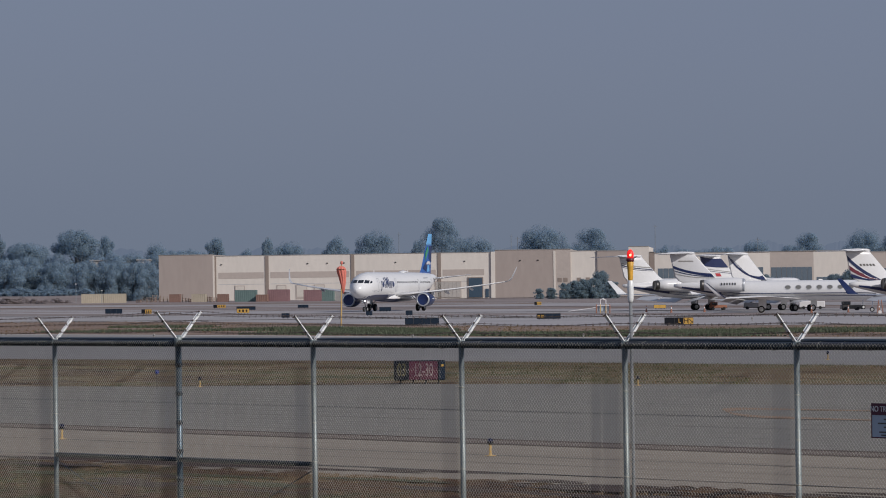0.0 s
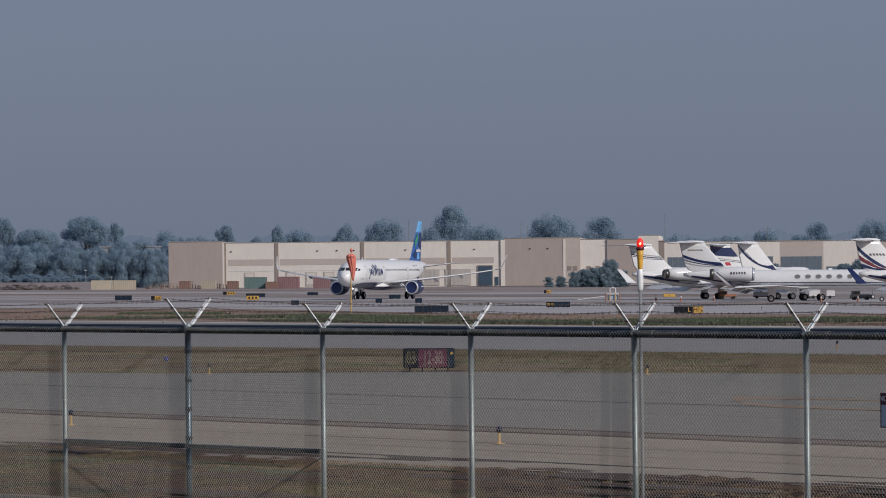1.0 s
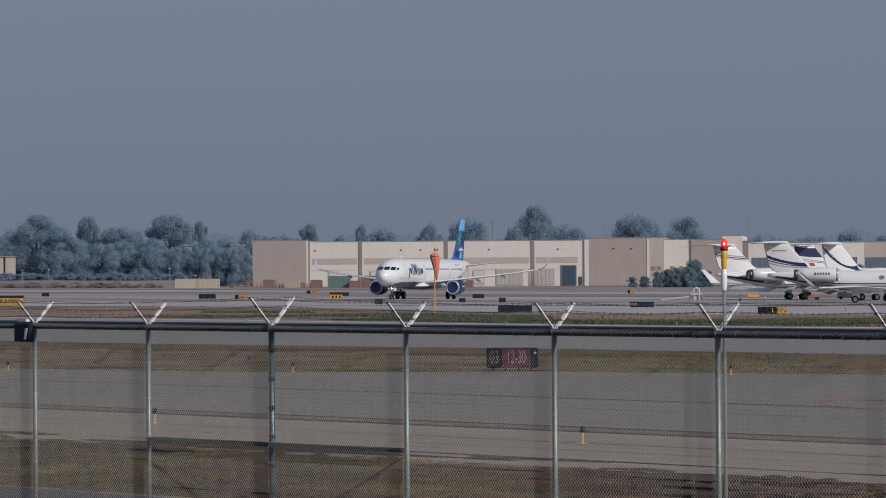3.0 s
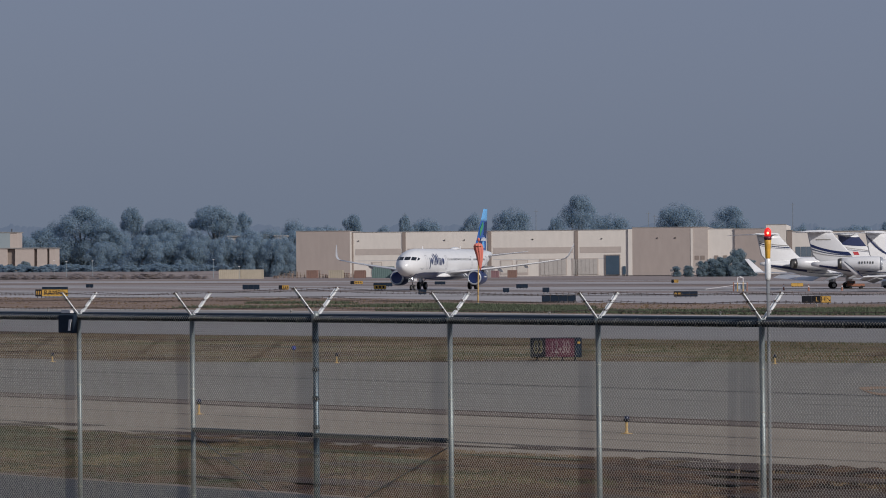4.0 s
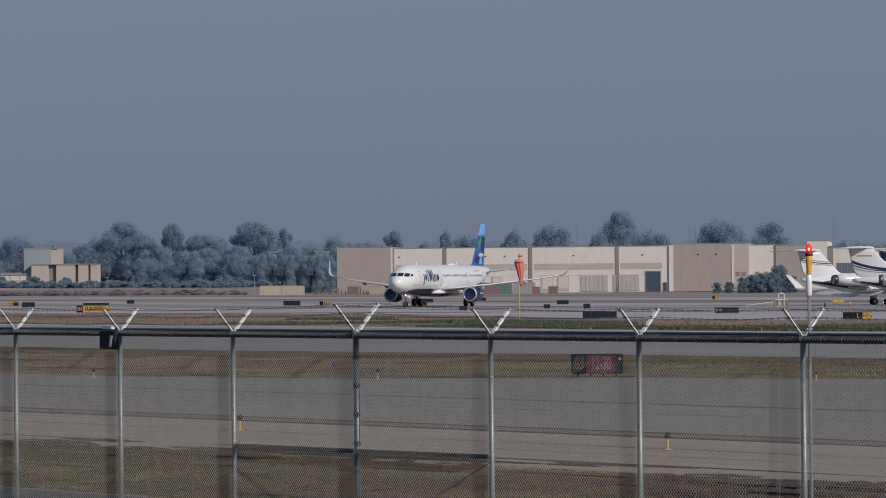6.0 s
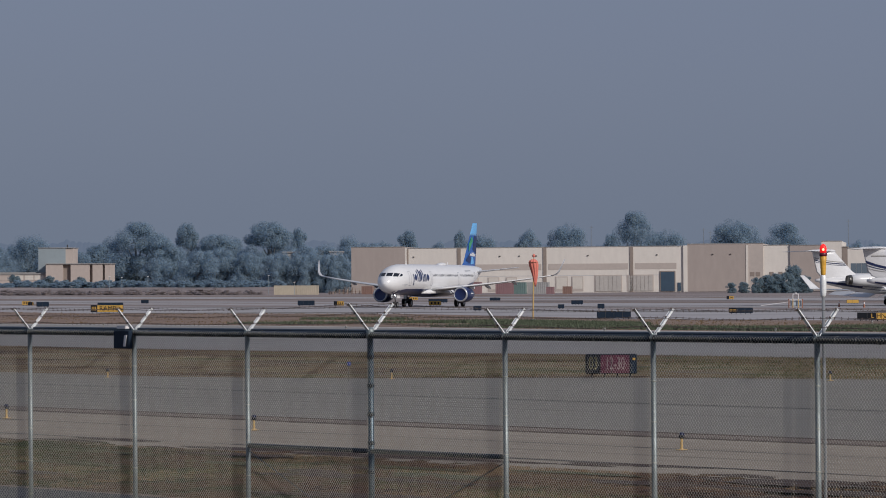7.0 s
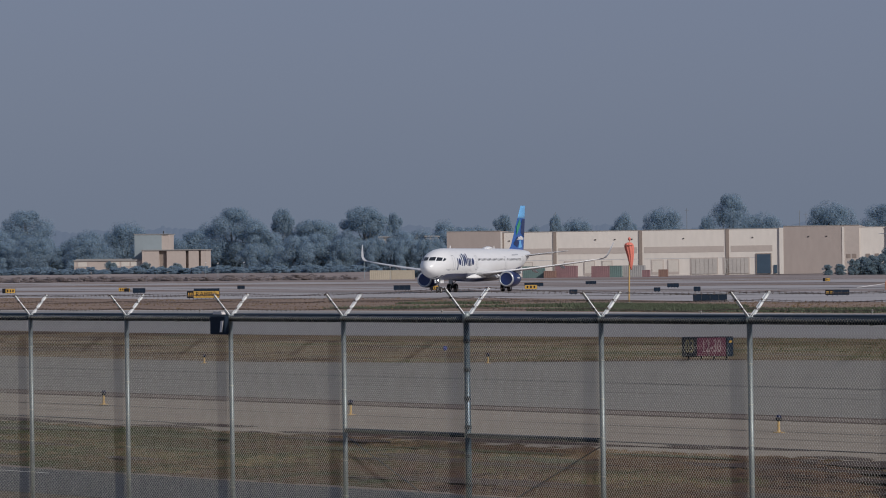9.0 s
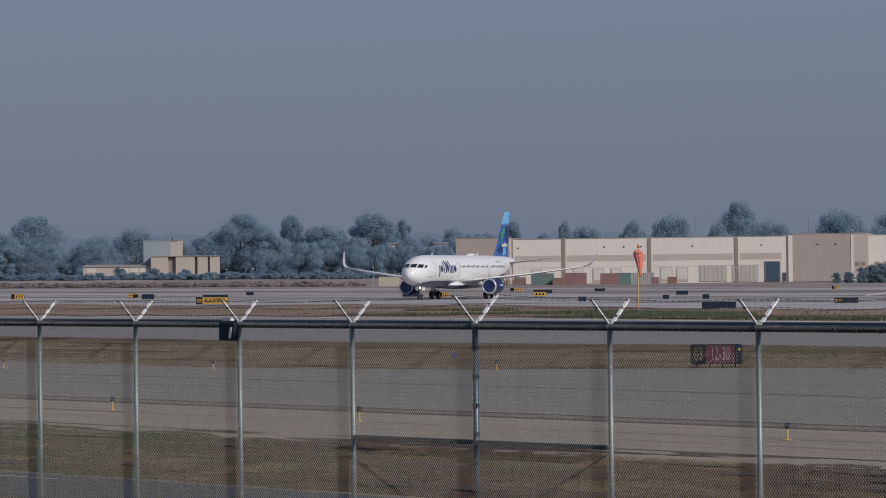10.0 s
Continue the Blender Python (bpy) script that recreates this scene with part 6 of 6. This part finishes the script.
# dark soil washed over the pavement edge
for i in range(20):
    x = -18 + i * 1.4 + prnd.uniform(-0.4, 0.4)
    v = prnd.uniform(81.0, 85.0)
    ground_patch("soil_patch", x, v - SLOPE * x, prnd.uniform(0.5, 1.6), prnd.uniform(0.3, 0.8), "mud", "dark soil washed over the pavement edge", 100 + i, 0.030)
for i in range(24):
    x = prnd.uniform(-48, 22)
    f = prnd.uniform(0.06, 0.94)
    mat = prnd.choice(("thatch", "thatch", "turf"))
    ground_patch("soil_patch" if mat == "mud" else "turf_patch", x, TAXI_EDGE(x) * (1 - f) + RUNWAY_NEAR(x) * f, prnd.uniform(1.0, 4.5), prnd.uniform(0.8, 3.4), mat, {"turf": "ragged patch of green turf", "thatch": "pale patch of dry thatch", "mud": "dark patch of damp soil"}[mat], 200 + i, 0.004)


def strip(lo, hi, x0, x1, want, scale, seed, bias=None):
    """Places between two bent lines, thinned by a noise field."""
    def place(rnd):
        x, f = rnd.uniform(x0, x1), rnd.random()
        y = lo(x) + (hi(x) - lo(x)) * f
        g = noise.noise((x * scale + seed, y * scale * 0.7, seed)) + (bias(x) if bias else 0)
        return (x, y, 0.0) if g > want else None
    return place


tufts("dry_grass", "short dry brown grass beside the perimeter road", "straw", 15000, in_band(63.6, 81.6, -19, 11, 1, want=-0.02, seed=3, bias=lambda x: -0.045 * max(0, x + 2)), 0.010, 0.05, 1)
tufts("green_grass", "patchy green grass beside the perimeter road", "green", 6500, in_band(63.8, 78, -19, 9, 1, want=0.10, seed=9, bias=lambda x: -0.03 * (x + 4)), 0.010, 0.065, 2)
tufts("dry_verge_grass", "short dry tan grass between taxiway and runway", "straw", 3500, strip(TAXI_EDGE, RUNWAY_NEAR, -52, 24, 0.0, 0.12, 5), 0.014, 0.07, 3, 4)
tufts("green_verge_grass", "sparse green grass in the dry strip", "green", 3500, strip(TAXI_EDGE, RUNWAY_NEAR, -52, 24, 0.12, 0.1, 8, lambda x: 0.012 * (x + 5)), 0.014, 0.08, 4, 4)
tufts("green_weeds", "low green weeds on the verge beyond the runway", "weed", 13000, strip(lambda x: RUNWAY_FAR(x) + 6, lambda x: RUNWAY_FAR(x) * 0.45 + VERGE_FAR(x) * 0.55, -110, 50, 0.10, 0.05, 12, lambda x: min(0.16, 0.012 * (x + 10))), 0.05, 0.24, 5, 6)
tufts("dry_weeds", "low dry weeds on the verge beyond the runway", "straw", 5000, strip(lambda x: RUNWAY_FAR(x) + 3, VERGE_FAR, -110, 55, -0.1, 0.05, 15), 0.035, 0.09, 6, 5)

# ---- airfield signs, lights and other small things ----
def lettering(text, size, mat, parent, m, name="lettering", label=""):
    cu = bpy.data.curves.new("lettering", "FONT")
    cu.body, cu.size, cu.extrude, cu.align_x, cu.align_y = text, size, 0.004, "CENTER", "CENTER"
    tmp = bpy.data.objects.new("lettering", cu)
    scene.collection.objects.link(tmp)
    me = bpy.data.meshes.new_from_object(tmp.evaluated_get(bpy.context.evaluated_depsgraph_get()))
    bpy.data.objects.remove(tmp)
    me.materials.clear()
    me.materials.append(M[mat])
    ob = part(name, me, None, parent, label)
    ob.matrix_basis = m
    return ob


FACE = Matrix.Rotation(math.pi / 2, 4, "X")


def airfield_sign(x, y, w, h, label, panels, turn=0.0, deep=0.3):
    """A sign cabinet on legs. panels: (from, to, colour, lettering, letter colour) as shares of its width, on the side that faces the camera."""
    sg = thing("airfield_sign", label, "sign", pose(x, y, 0, 0, 0, turn), "airfield signs")
    z0 = h * 0.16
    cab = part("cabinet", box(B(), -w / 2, w / 2, -deep / 2, deep / 2, z0, h, min(0.03, h * 0.05)), M["sign_black"], sg, "dark sign cabinet")
    for a, b, mat, text, ink in panels:
        xa, xb = -w / 2 + w * a + 0.02, -w / 2 + w * b - 0.02
        fc = part("face", box(B(), xa, xb, -deep / 2 - 0.012, -deep / 2, z0 + 0.03, h - 0.03), M[mat], sg)
        cx, cz, fh, fw = (xa + xb) / 2, (z0 + h) / 2, h - z0 - 0.06, xb - xa
        if text == "bars":
            for k in range(3):
                bw = fw * 0.14
                bx = xa + fw * (0.22 + 0.28 * k)
                part("character_bar", box(B(), bx - bw / 2, bx + bw / 2, -deep / 2 - 0.018, -deep / 2 - 0.012, cz - fh * 0.28, cz + fh * 0.28), M[ink], fc)
        elif text == "arrow":
            bm = B()
            s = fh * 0.3
            loft(bm, [[Vector((cx + px * s, yy, cz + pz * s)) for px, pz in ((-1, 0.8), (-0.8, 1), (0.55, -0.35), (0.9, 0.0), (1, -1), (0.0, -0.9), (0.35, -0.55))] for yy in (-deep / 2 - 0.018, -deep / 2 - 0.012)])
            part("arrow", bm, M[ink], fc)
        elif text:
            lettering(text, fh * 1.0, ink, fc, Matrix.Translation((cx, -deep / 2 - 0.018, cz)) @ FACE @ Matrix.Diagonal((min(1.0, fw * 0.86 / (0.58 * fh * len(text))), 1, 1, 1)))
    n = max(2, int(w / 0.42))
    for k in range(n):
        lx = -w / 2 + w * (k + 0.5) / n
        bm = B()
        tube(bm, (lx, 0, 0), (lx, 0, z0 + 0.01), 0.03, 8)
        lathe(bm, ((0, 0.07), (0.02, 0.07), (0.03, 0.035)), (lx, 0, 0), (0, 0, 1), 10)
        part("leg", bm, M["sign_black"], sg)
    for k in range(1, max(2, int(round(w / 0.75)))):
        lx = -w / 2 + w * k / max(2, int(round(w / 0.75)))
        part("divider", box(B(), lx - 0.012, lx + 0.012, -deep / 2 - 0.022, -deep / 2, z0, h), M["exhaust"], sg)
    return sg


BLACK, YEL = "sign_black", "sign_yellow"
airfield_sign(-0.86, 163.2, 1.80, 0.84, "maroon runway sign with white numerals and a black panel", ((0.0, 0.27, BLACK, "03", "sign_olive"), (0.27, 0.86, "sign_red", "12-30", "sign_ink"), (0.86, 1.0, "sign_blue", "", "")), 6, 0.42)
part("yellow_mark", box(B(), 0.74, 0.84, -0.24, -0.22, 0.62, 0.7), M["sign_yellow"], [o for o in scene.objects if o.name == "airfield_sign"][0])
airfield_sign(-59.2, 514.2, 3.66, 0.95, "yellow taxiway sign reading RAMP with a black end panel", ((0.0, 0.2, BLACK, "bars", YEL), (0.2, 0.84, YEL, "RAMP", BLACK), (0.84, 1.0, YEL, "arrow", BLACK)), 2)
airfield_sign(20.07, 391.9, 2.46, 0.72, "black and yellow taxiway sign with letter and arrow", ((0.0, 0.40, BLACK, "", ""), (0.40, 0.64, BLACK, "L", YEL), (0.64, 0.83, YEL, "H", BLACK), (0.83, 1.0, YEL, "arrow", BLACK)), 3)
airfield_sign(-1.92, 415.2, 3.06, 0.71, "long dark sign seen from behind", ((0.0, 0.25, "sign_blue", "", ""), (0.25, 0.5, "sign_blue", "", ""), (0.5, 0.75, "sign_blue", "", ""), (0.75, 1, "sign_blue", "", "")), 3)
airfield_sign(10.95, 478.0, 2.48, 0.66, "dark sign with dim yellow characters at one end", ((0.0, 0.16, BLACK, "bars", YEL), (0.16, 0.32, BLACK, "bars", YEL), (0.32, 1.0, "sign_blue", "", "")), 3)
DARK_SIGNS = ((-47.3, 660.6, 2.43, 0.81), (-32.1, 749, 3.1, 0.66), (-24.9, 818, 1.9, 0.62), (-18.4, 537, 0.95, 0.62), (-8.5, 674, 1.7, 0.68), (-4.2, 566, 0.85, 0.68), (-83.1, 643, 1.76, 0.8), (-79.6, 745, 1.2, 0.66), (-67.5, 590, 3.3, 0.9), (-9.2, 572, 0.8, 0.6))
for x, y, w, h in DARK_SIGNS:
    airfield_sign(x, y, w, h, "dark blue-black airfield sign seen from behind", ((0.0, 0.5, "sign_blue", "", ""), (0.5, 1.0, "sign_blue", "", "")), 2)
YELLOW_SIGNS = ((-28.36, 652, 1.78, 0.74, 0.0), (-41.3, 850, 2.3, 0.66, 0.3), (17.5, 850, 1.3, 0.7, 0.35), (-105.2, 666, 1.9, 0.82, 0.25), (-92.3, 695, 1.28, 0.7, 0.0), (-42.1, 653, 1.44, 0.74, 0.35), (-91.0, 690, 0.9, 0.6, 0.8), (32.3, 686, 1.8, 0.62, 1.0), (24.0, 690, 1.5, 0.6, 1.0))
for x, y, w, h, d in YELLOW_SIGNS:
    airfield_sign(x, y, w, h, "small yellow taxiway sign with black characters", ((0.0, 1.0, YEL, "", ""),) if d == 1.0 else ((0.0, d, BLACK, "", ""), (d, 1.0, YEL, "bars", BLACK)) if d else ((0.0, 1.0, YEL, "bars", BLACK),), 3)


def edge_light(x, y, h, label="blue taxiway edge light on a yellow stake"):
    """A stake with a base plate, a collar and a blue lens."""
    el = thing("edge_light", label, "airfield light", pose(x, y, 0.02), "taxiway edge lights")
    bm = B()
    lathe(bm, ((0, 0.12), (0.012, 0.12), (0.02, 0.04), (0.05, 0.035)), (0, 0, 0), (0, 0, 1), 14)
    part("base_plate", bm, M["yellow"], el)
    bm = B()
    tube(bm, (0, 0, 0.03), (0, 0, h * 0.66), 0.028, 10)
    part("stake", bm, M["yellow"], el, "yellow stake")
    bm = B()
    lathe(bm, ((0, 0.03), (0.01, 0.055), (0.05, 0.06), (0.06, 0.05)), (0, 0, h * 0.64), (0, 0, 1), 12)
    part("collar", bm, M["sign_black"], el)
    bm = B()
    lathe(bm, ((0, 0.052), (h * 0.14, 0.056), (h * 0.22, 0.04), (h * 0.25, 0.01)), (0, 0, h * 0.74), (0, 0, 1), 14)
    part("lens", bm, M["blue_lens"], el, "dark blue glass lens", True)
    return el


for x, y, h in ((0.92, 92.4, 0.36), (-8.74, 105.2, 0.36), (-8.5, 160.4, 0.36), (6.6, 156.4, 0.33), (17.26, 206.7, 0.4), (-15.77, 114.9, 0.36), (-18.9, 164.3, 0.32), (-27.3, 169.4, 0.32)):
    edge_light(x, y, h)
ball = thing("marker_light", "blue globe light on a thin stake in the grass", "airfield light", pose(-9.83, 157.7, 0))
part("stake", tube(B(), (0, 0, 0), (0, 0, 0.52), 0.012, 8), M["exhaust"], ball)
part("globe", lathe(B(), ((-0.085, 0.005), (-0.07, 0.05), (0, 0.085), (0.06, 0.06), (0.085, 0.005)), (0, 0, 0.6), (0, 0, 1), 14), M["globe"], ball, "", True)
for x, y in ((-2.0, 300), (9, 296), (17.7, 345), (26, 330), (-20, 318), (-40, 345), (3, 430), (20.5, 470), (29.0, 432)):
    rl = thing("runway_light", "small pale runway edge light", "airfield light", pose(x, y, 0), "runway edge lights")
    part("stem", tube(B(), (0, 0, 0), (0, 0, 0.26), 0.04, 8), M["gold"], rl)
    part("lens", lathe(B(), ((0, 0.07), (0.08, 0.09), (0.14, 0.05), (0.16, 0.01)), (0, 0, 0.26), (0, 0, 1), 10), M["gold"], rl, "", True)


# windsock, hanging limp on its mast
sock = thing("windsock", "limp orange windsock hanging on a yellow mast", "windsock", pose(-9.11, 410.6, 0, 0, 0.8, 0))
part("mast", tube(B(), (0, 0, 0), (0, 0, 5.5), 0.075, 10, 0.05), M["yellow"], sock, "slim yellow mast")
part("base", lathe(B(), ((0, 0.25), (0.06, 0.25), (0.1, 0.1)), (0, 0, 0), (0, 0, 1), 12), M["galv"], sock)
bm = B()
rings = []
for z, rx, ry, ox in ((5.42, 0.16, 0.15, -0.02), (5.30, 0.34, 0.28, -0.05), (5.12, 0.41, 0.33, -0.04), (4.85, 0.40, 0.31, 0.0), (4.55, 0.34, 0.25, 0.05), (4.1, 0.27, 0.19, 0.11), (3.7, 0.20, 0.14, 0.14), (3.3, 0.12, 0.09, 0.16), (2.98, 0.05, 0.04, 0.18)):
    rings.append([(ox + rx * math.cos(2 * math.pi * i / 36) * (1 + 0.10 * math.cos(9 * 2 * math.pi * i / 36)), ry * math.sin(2 * math.pi * i / 36) * (1 + 0.16 * math.cos(9 * 2 * math.pi * i / 36)), z) for i in range(36)])
loft(bm, rings)
part("fabric", bm, M["orange"], sock, "faded orange fabric hanging in folds", True)
bm = B()
lathe(bm, ((-0.03, 0.38), (0.0, 0.425), (0.03, 0.38)), (-0.04, 0, 5.14), (0, 0, 1), 24)
part("hoop", bm, M["orange_paint"], sock)
part("finial", lathe(B(), ((0, 0.03), (0.12, 0.03), (0.16, 0.12), (0.34, 0.13), (0.44, 0.03)), (0, 0, 5.46), (0, 0, 1), 12), M["orange"], sock, "small red-orange lamp", True)

# red obstruction light on a conduit beside the fence
LX = along(3) + 0.03
lp = fpt(LX, 0.06, 0)
lamp_post = thing("obstruction_light", "lit red obstruction light on a yellow-banded conduit at the fence", "light", pose(lp.x, lp.y, -0.5, 0, 0.0, 0))
part("conduit", tube(B(), (0.03, 0, 0), (0, 0, 3.82), 0.018, 10), M["pole"], lamp_post, "grey steel conduit", True)
part("junction_box", lathe(B(), ((0, 0.02), (0.02, 0.028), (0.05, 0.033), (0.19, 0.033), (0.22, 0.027), (0.24, 0.02)), (0, 0, 3.73), (0, 0, 1), 16), M["arm"], lamp_post, "silver junction box", True)
part("sleeve", lathe(B(), ((0, 0.021), (0.02, 0.026), (0.14, 0.032), (0.2, 0.037), (0.205, 0.03)), (0, 0, 3.955), (0, 0, 1), 16), M["sleeve"], lamp_post, "yellow sleeve", True)
part("lamp_base", lathe(B(), ((0, 0.03), (0.004, 0.041), (0.034, 0.041), (0.038, 0.034)), (0, 0, 4.158), (0, 0, 1), 16), M["maroon"], lamp_post, "dark red lamp base", True)
part("lens", lathe(B(), ((0, 0.034), (0.045, 0.037), (0.07, 0.031), (0.088, 0.016), (0.093, 0.003)), (0, 0, 4.195), (0, 0, 1), 18), M["red_lens"], lamp_post, "glowing red lens", True)
part("bulb", lathe(B(), ((0, 0.003), (0.008, 0.011), (0.02, 0.012), (0.028, 0.003)), (0, -0.034, 4.215), (0, 0, 1), 12), M["bulb"], lamp_post, "bright lamp filament")

# warning sign wired to the mesh
wp = fpt(along(4) + 1.52, -0.05, 0)
face_turn = math.degrees(math.atan2(FU.y, FU.x))
warn = thing("warning_sign", "white and maroon no trespassing sign wired to the fence mesh", "sign", Matrix.Translation((wp.x, wp.y, 2.07)) @ Matrix.Rotation(radians(face_turn), 4, "Z"))
part("board", box(B(), -0.3, 0.3, -0.004, 0.004, -0.17, 0.17), M["sign_dim"], warn, "pale metal board")
part("header_panel", box(B(), -0.3, 0.3, -0.007, -0.004, 0.055, 0.17), M["sign_red"], warn, "maroon header panel")
for x0, x1, z0, z1 in ((-0.3, -0.288, -0.17, 0.055), (0.288, 0.3, -0.17, 0.055), (-0.288, 0.288, -0.17, -0.158)):
    part("border", box(B(), x0, x1, -0.007, -0.004, z0, z1), M["sign_red"], warn)
lettering("NO TRESPASSING", 0.078, "sign_white", warn, Matrix.Translation((0, -0.0085, 0.112)) @ FACE)
for k, (w, z) in enumerate(((0.22, 0.015), (0.4, -0.025), (0.22, -0.062), (0.36, -0.11), (0.3, -0.14))):
    part("text_bar", box(B(), -w / 2, w / 2, -0.006, -0.0042, z - 0.007, z + 0.007), M["exhaust"], warn)

# dark box with a pale strip, hung on the rail
bp = fpt(along(-2) - 0.13, -0.10, 0)
hung = thing("rail_box", "dark box with a pale slanted strip hung on the fence rail", "box", Matrix.Translation((bp.x, bp.y, 0)) @ Matrix.Rotation(radians(face_turn), 4, "Z"))
part("body", box(B(), -0.23, 0.19, -0.02, 0.045, 2.53, 2.77, 0.01), M["sign_blue"], hung)
part("top_strip", box(B(), -0.12, 0.12, -0.03, 0.03, 2.795, 2.835), M["sign_white"], hung, "pale strip")
bm = B()
loft(bm, [[(x, yy, z) for x, z in ((0.07, 2.56), (0.12, 2.56), (0.16, 2.71), (0.10, 2.71))] for yy in (-0.034, -0.021)])
part("slanted_strip", bm, M["sign_white"], hung, "pale slanted strip")

# ground gear by the parked jets
gpu = thing("ground_cart", "white tubular ground-service cart with orange legs on the apron", "service cart", pose(20.3, 584, 0))
for x in (-0.85, -0.35, 0.35, 0.85):
    part("leg", tube(B(), (x, 0, 0), (x, 0, 1.15), 0.07, 8), M["orange_paint" if abs(x) > 0.5 else "yellow"], gpu)
bm = B()
for a, b in (((-0.35, 0, 0.4), (-0.35, 0, 1.75)), ((0.35, 0, 0.4), (0.35, 0, 1.75)), ((-0.35, 0, 1.75), (0.35, 0, 1.75)), ((-0.9, 0, 1.0), (0.9, 0, 1.0))):
    tube(bm, a, b, 0.06, 8)
part("frame", bm, M["sign_white"], gpu, "white tubular frame")
part("tank", box(B(), -0.6, 0.9, 0.2, 0.8, 0.25, 0.95, 0.06), M["sign_dim"], gpu)
part("lamp", lathe(B(), ((0, 0.12), (0.12, 0.16), (0.2, 0.05)), (0, 0, 1.75), (0, 0, 1), 10), M["sign_white"], gpu)
part("drawbar", tube(B(), (-0.9, 0, 0.75), (-4.4, -0.3, 0.3), 0.04, 6), M["sign_white"], gpu)


def cart(x, y, mat, label, w=2.4, h=1.3):
    c = thing("baggage_tug", label, "service vehicle", pose(x, y, 0, 0, 0, random.uniform(-10, 10)), "apron vehicles")
    part("body", box(B(), -w / 2, w / 2, -0.7, 0.7, 0.22, h * 0.62, 0.08), M[mat], c)
    cab = part("cab", box(B(), -w / 2 + 0.15, -0.1, -0.6, 0.6, h * 0.62, h, 0.06), M[mat], c)
    part("window", box(B(), -w / 2 + 0.28, -0.22, -0.615, -0.6, h * 0.68, h * 0.93), M["glass"], cab)
    part("bumper", box(B(), -w / 2 - 0.06, w / 2 + 0.06, -0.72, 0.72, 0.22, 0.34, 0.02), M["exhaust"], c)
    for sx in (-1, 1):
        for sy in (-1, 1):
            bm = B()
            lathe(bm, ((-0.1, 0.14), (-0.08, 0.22), (0.08, 0.22), (0.1, 0.14)), (sx * w * 0.32, sy * 0.68, 0.22), (0, 1, 0), 14)
            part("wheel", bm, M["tyre"], c)


for x, y, mat, txt, w, h in ((38.2, 640, "orange_paint", "orange low tug under the jets", 2.4, 1.1), (43.8, 650, "grey_box", "grey service cart under the jets", 2.6, 1.5), 
                             (51.3, 640, "sign_white", "white service van behind the jets", 3.6, 1.8), (53.6, 605, "exhaust", "dark tow tractor behind the jets", 2.6, 1.2)):
    cart(x, y, mat, txt, w, h)


def cone(x, y):
    c = thing("traffic_cone", "orange and white traffic cone on the apron", "traffic cone", pose(x, y, 0), "traffic cones")
    part("base", box(B(), -0.18, 0.18, -0.18, 0.18, 0, 0.04, 0.01), M["orange_paint"], c)
    part("body", lathe(B(), ((0.04, 0.14), (0.9, 0.03), (0.92, 0.01)), (0, 0, 0), (0, 0, 1), 12), M["orange_paint"], c)
    part("white_band", lathe(B(), ((0, 0.085), (0.2, 0.062), (0.2, 0.05)), (0, 0, 0.5), (0, 0, 1), 12), M["sign_white"], c, "white reflective band")


for x, y in ((29.0, 585), (49.3, 560), (26.5, 600), (44.5, 556), (54.5, 575), (33.5, 590)):
    cone(x, y)
nose_prop = thing("tow_bar", "red and white tow bar stand on the apron", "tow bar", pose(50.8, 535, 0))
for x in (-0.35, 0.35):
    part("leg", tube(B(), (x, 0, 0), (x * 0.4, 0, 1.6), 0.05, 8), M["orange_paint"], nose_prop)
part("head", lathe(B(), ((0, 0.2), (0.2, 0.22), (0.3, 0.1)), (0, 0, 0.15), (0, 1, 0), 12), M["sign_white"], nose_prop)

# faded turn marking on the taxiway: two worn arms of a hairpin that opens along the pavement
tm = B()
for sgn in (-1, 1):
    inner, outer = [], []
    for i in range(33):
        t = i / 32
        cx = 7.55 + 9.0 * t ** 1.6
        base = 122.8 - 1.27 * (cx - 7.55)
        off = sgn * 3.7 * min(1.0, t * 5) ** 0.5 * (1 + 0.5 * t)
        wide = 0.55 + 1.1 * max(0.0, 1 - 2.2 * t)
        inner.append((cx, base + off - wide, 0.026 + 0.0004 * (sgn > 0)))
        outer.append((cx, base + off + wide, 0.026 + 0.0004 * (sgn > 0)))
    loft(tm, [inner, outer], cap=False, closed=False)
tagged(new("turn_marking", mesh_of("turn_marking", tm, M["yellow_line"])), "faded orange-brown turn line on the taxiway", "pavement marking", kind="structure")
# ---- what moves ----
def motions():
    rows = [(0.0, -7.03, 692.0), (2.5, -14.55, 671.3), (5.0, -21.92, 650.7), (7.5, -29.3, 629.9), (10.0, -36.85, 609.5)]
    walk(airliner, [(t, pose(x, y, 0, 0, 0, -105.0)) for t, x, y in rows])
    speed = math.hypot(29.64, 82.1) / 10.0
    for ob, c, r in airliner_spin:
        walk(ob, [(k / 15, pose(*c, 0, math.degrees(speed / r * k / 15) % 360, 0)) for k in range(151)])


motions()
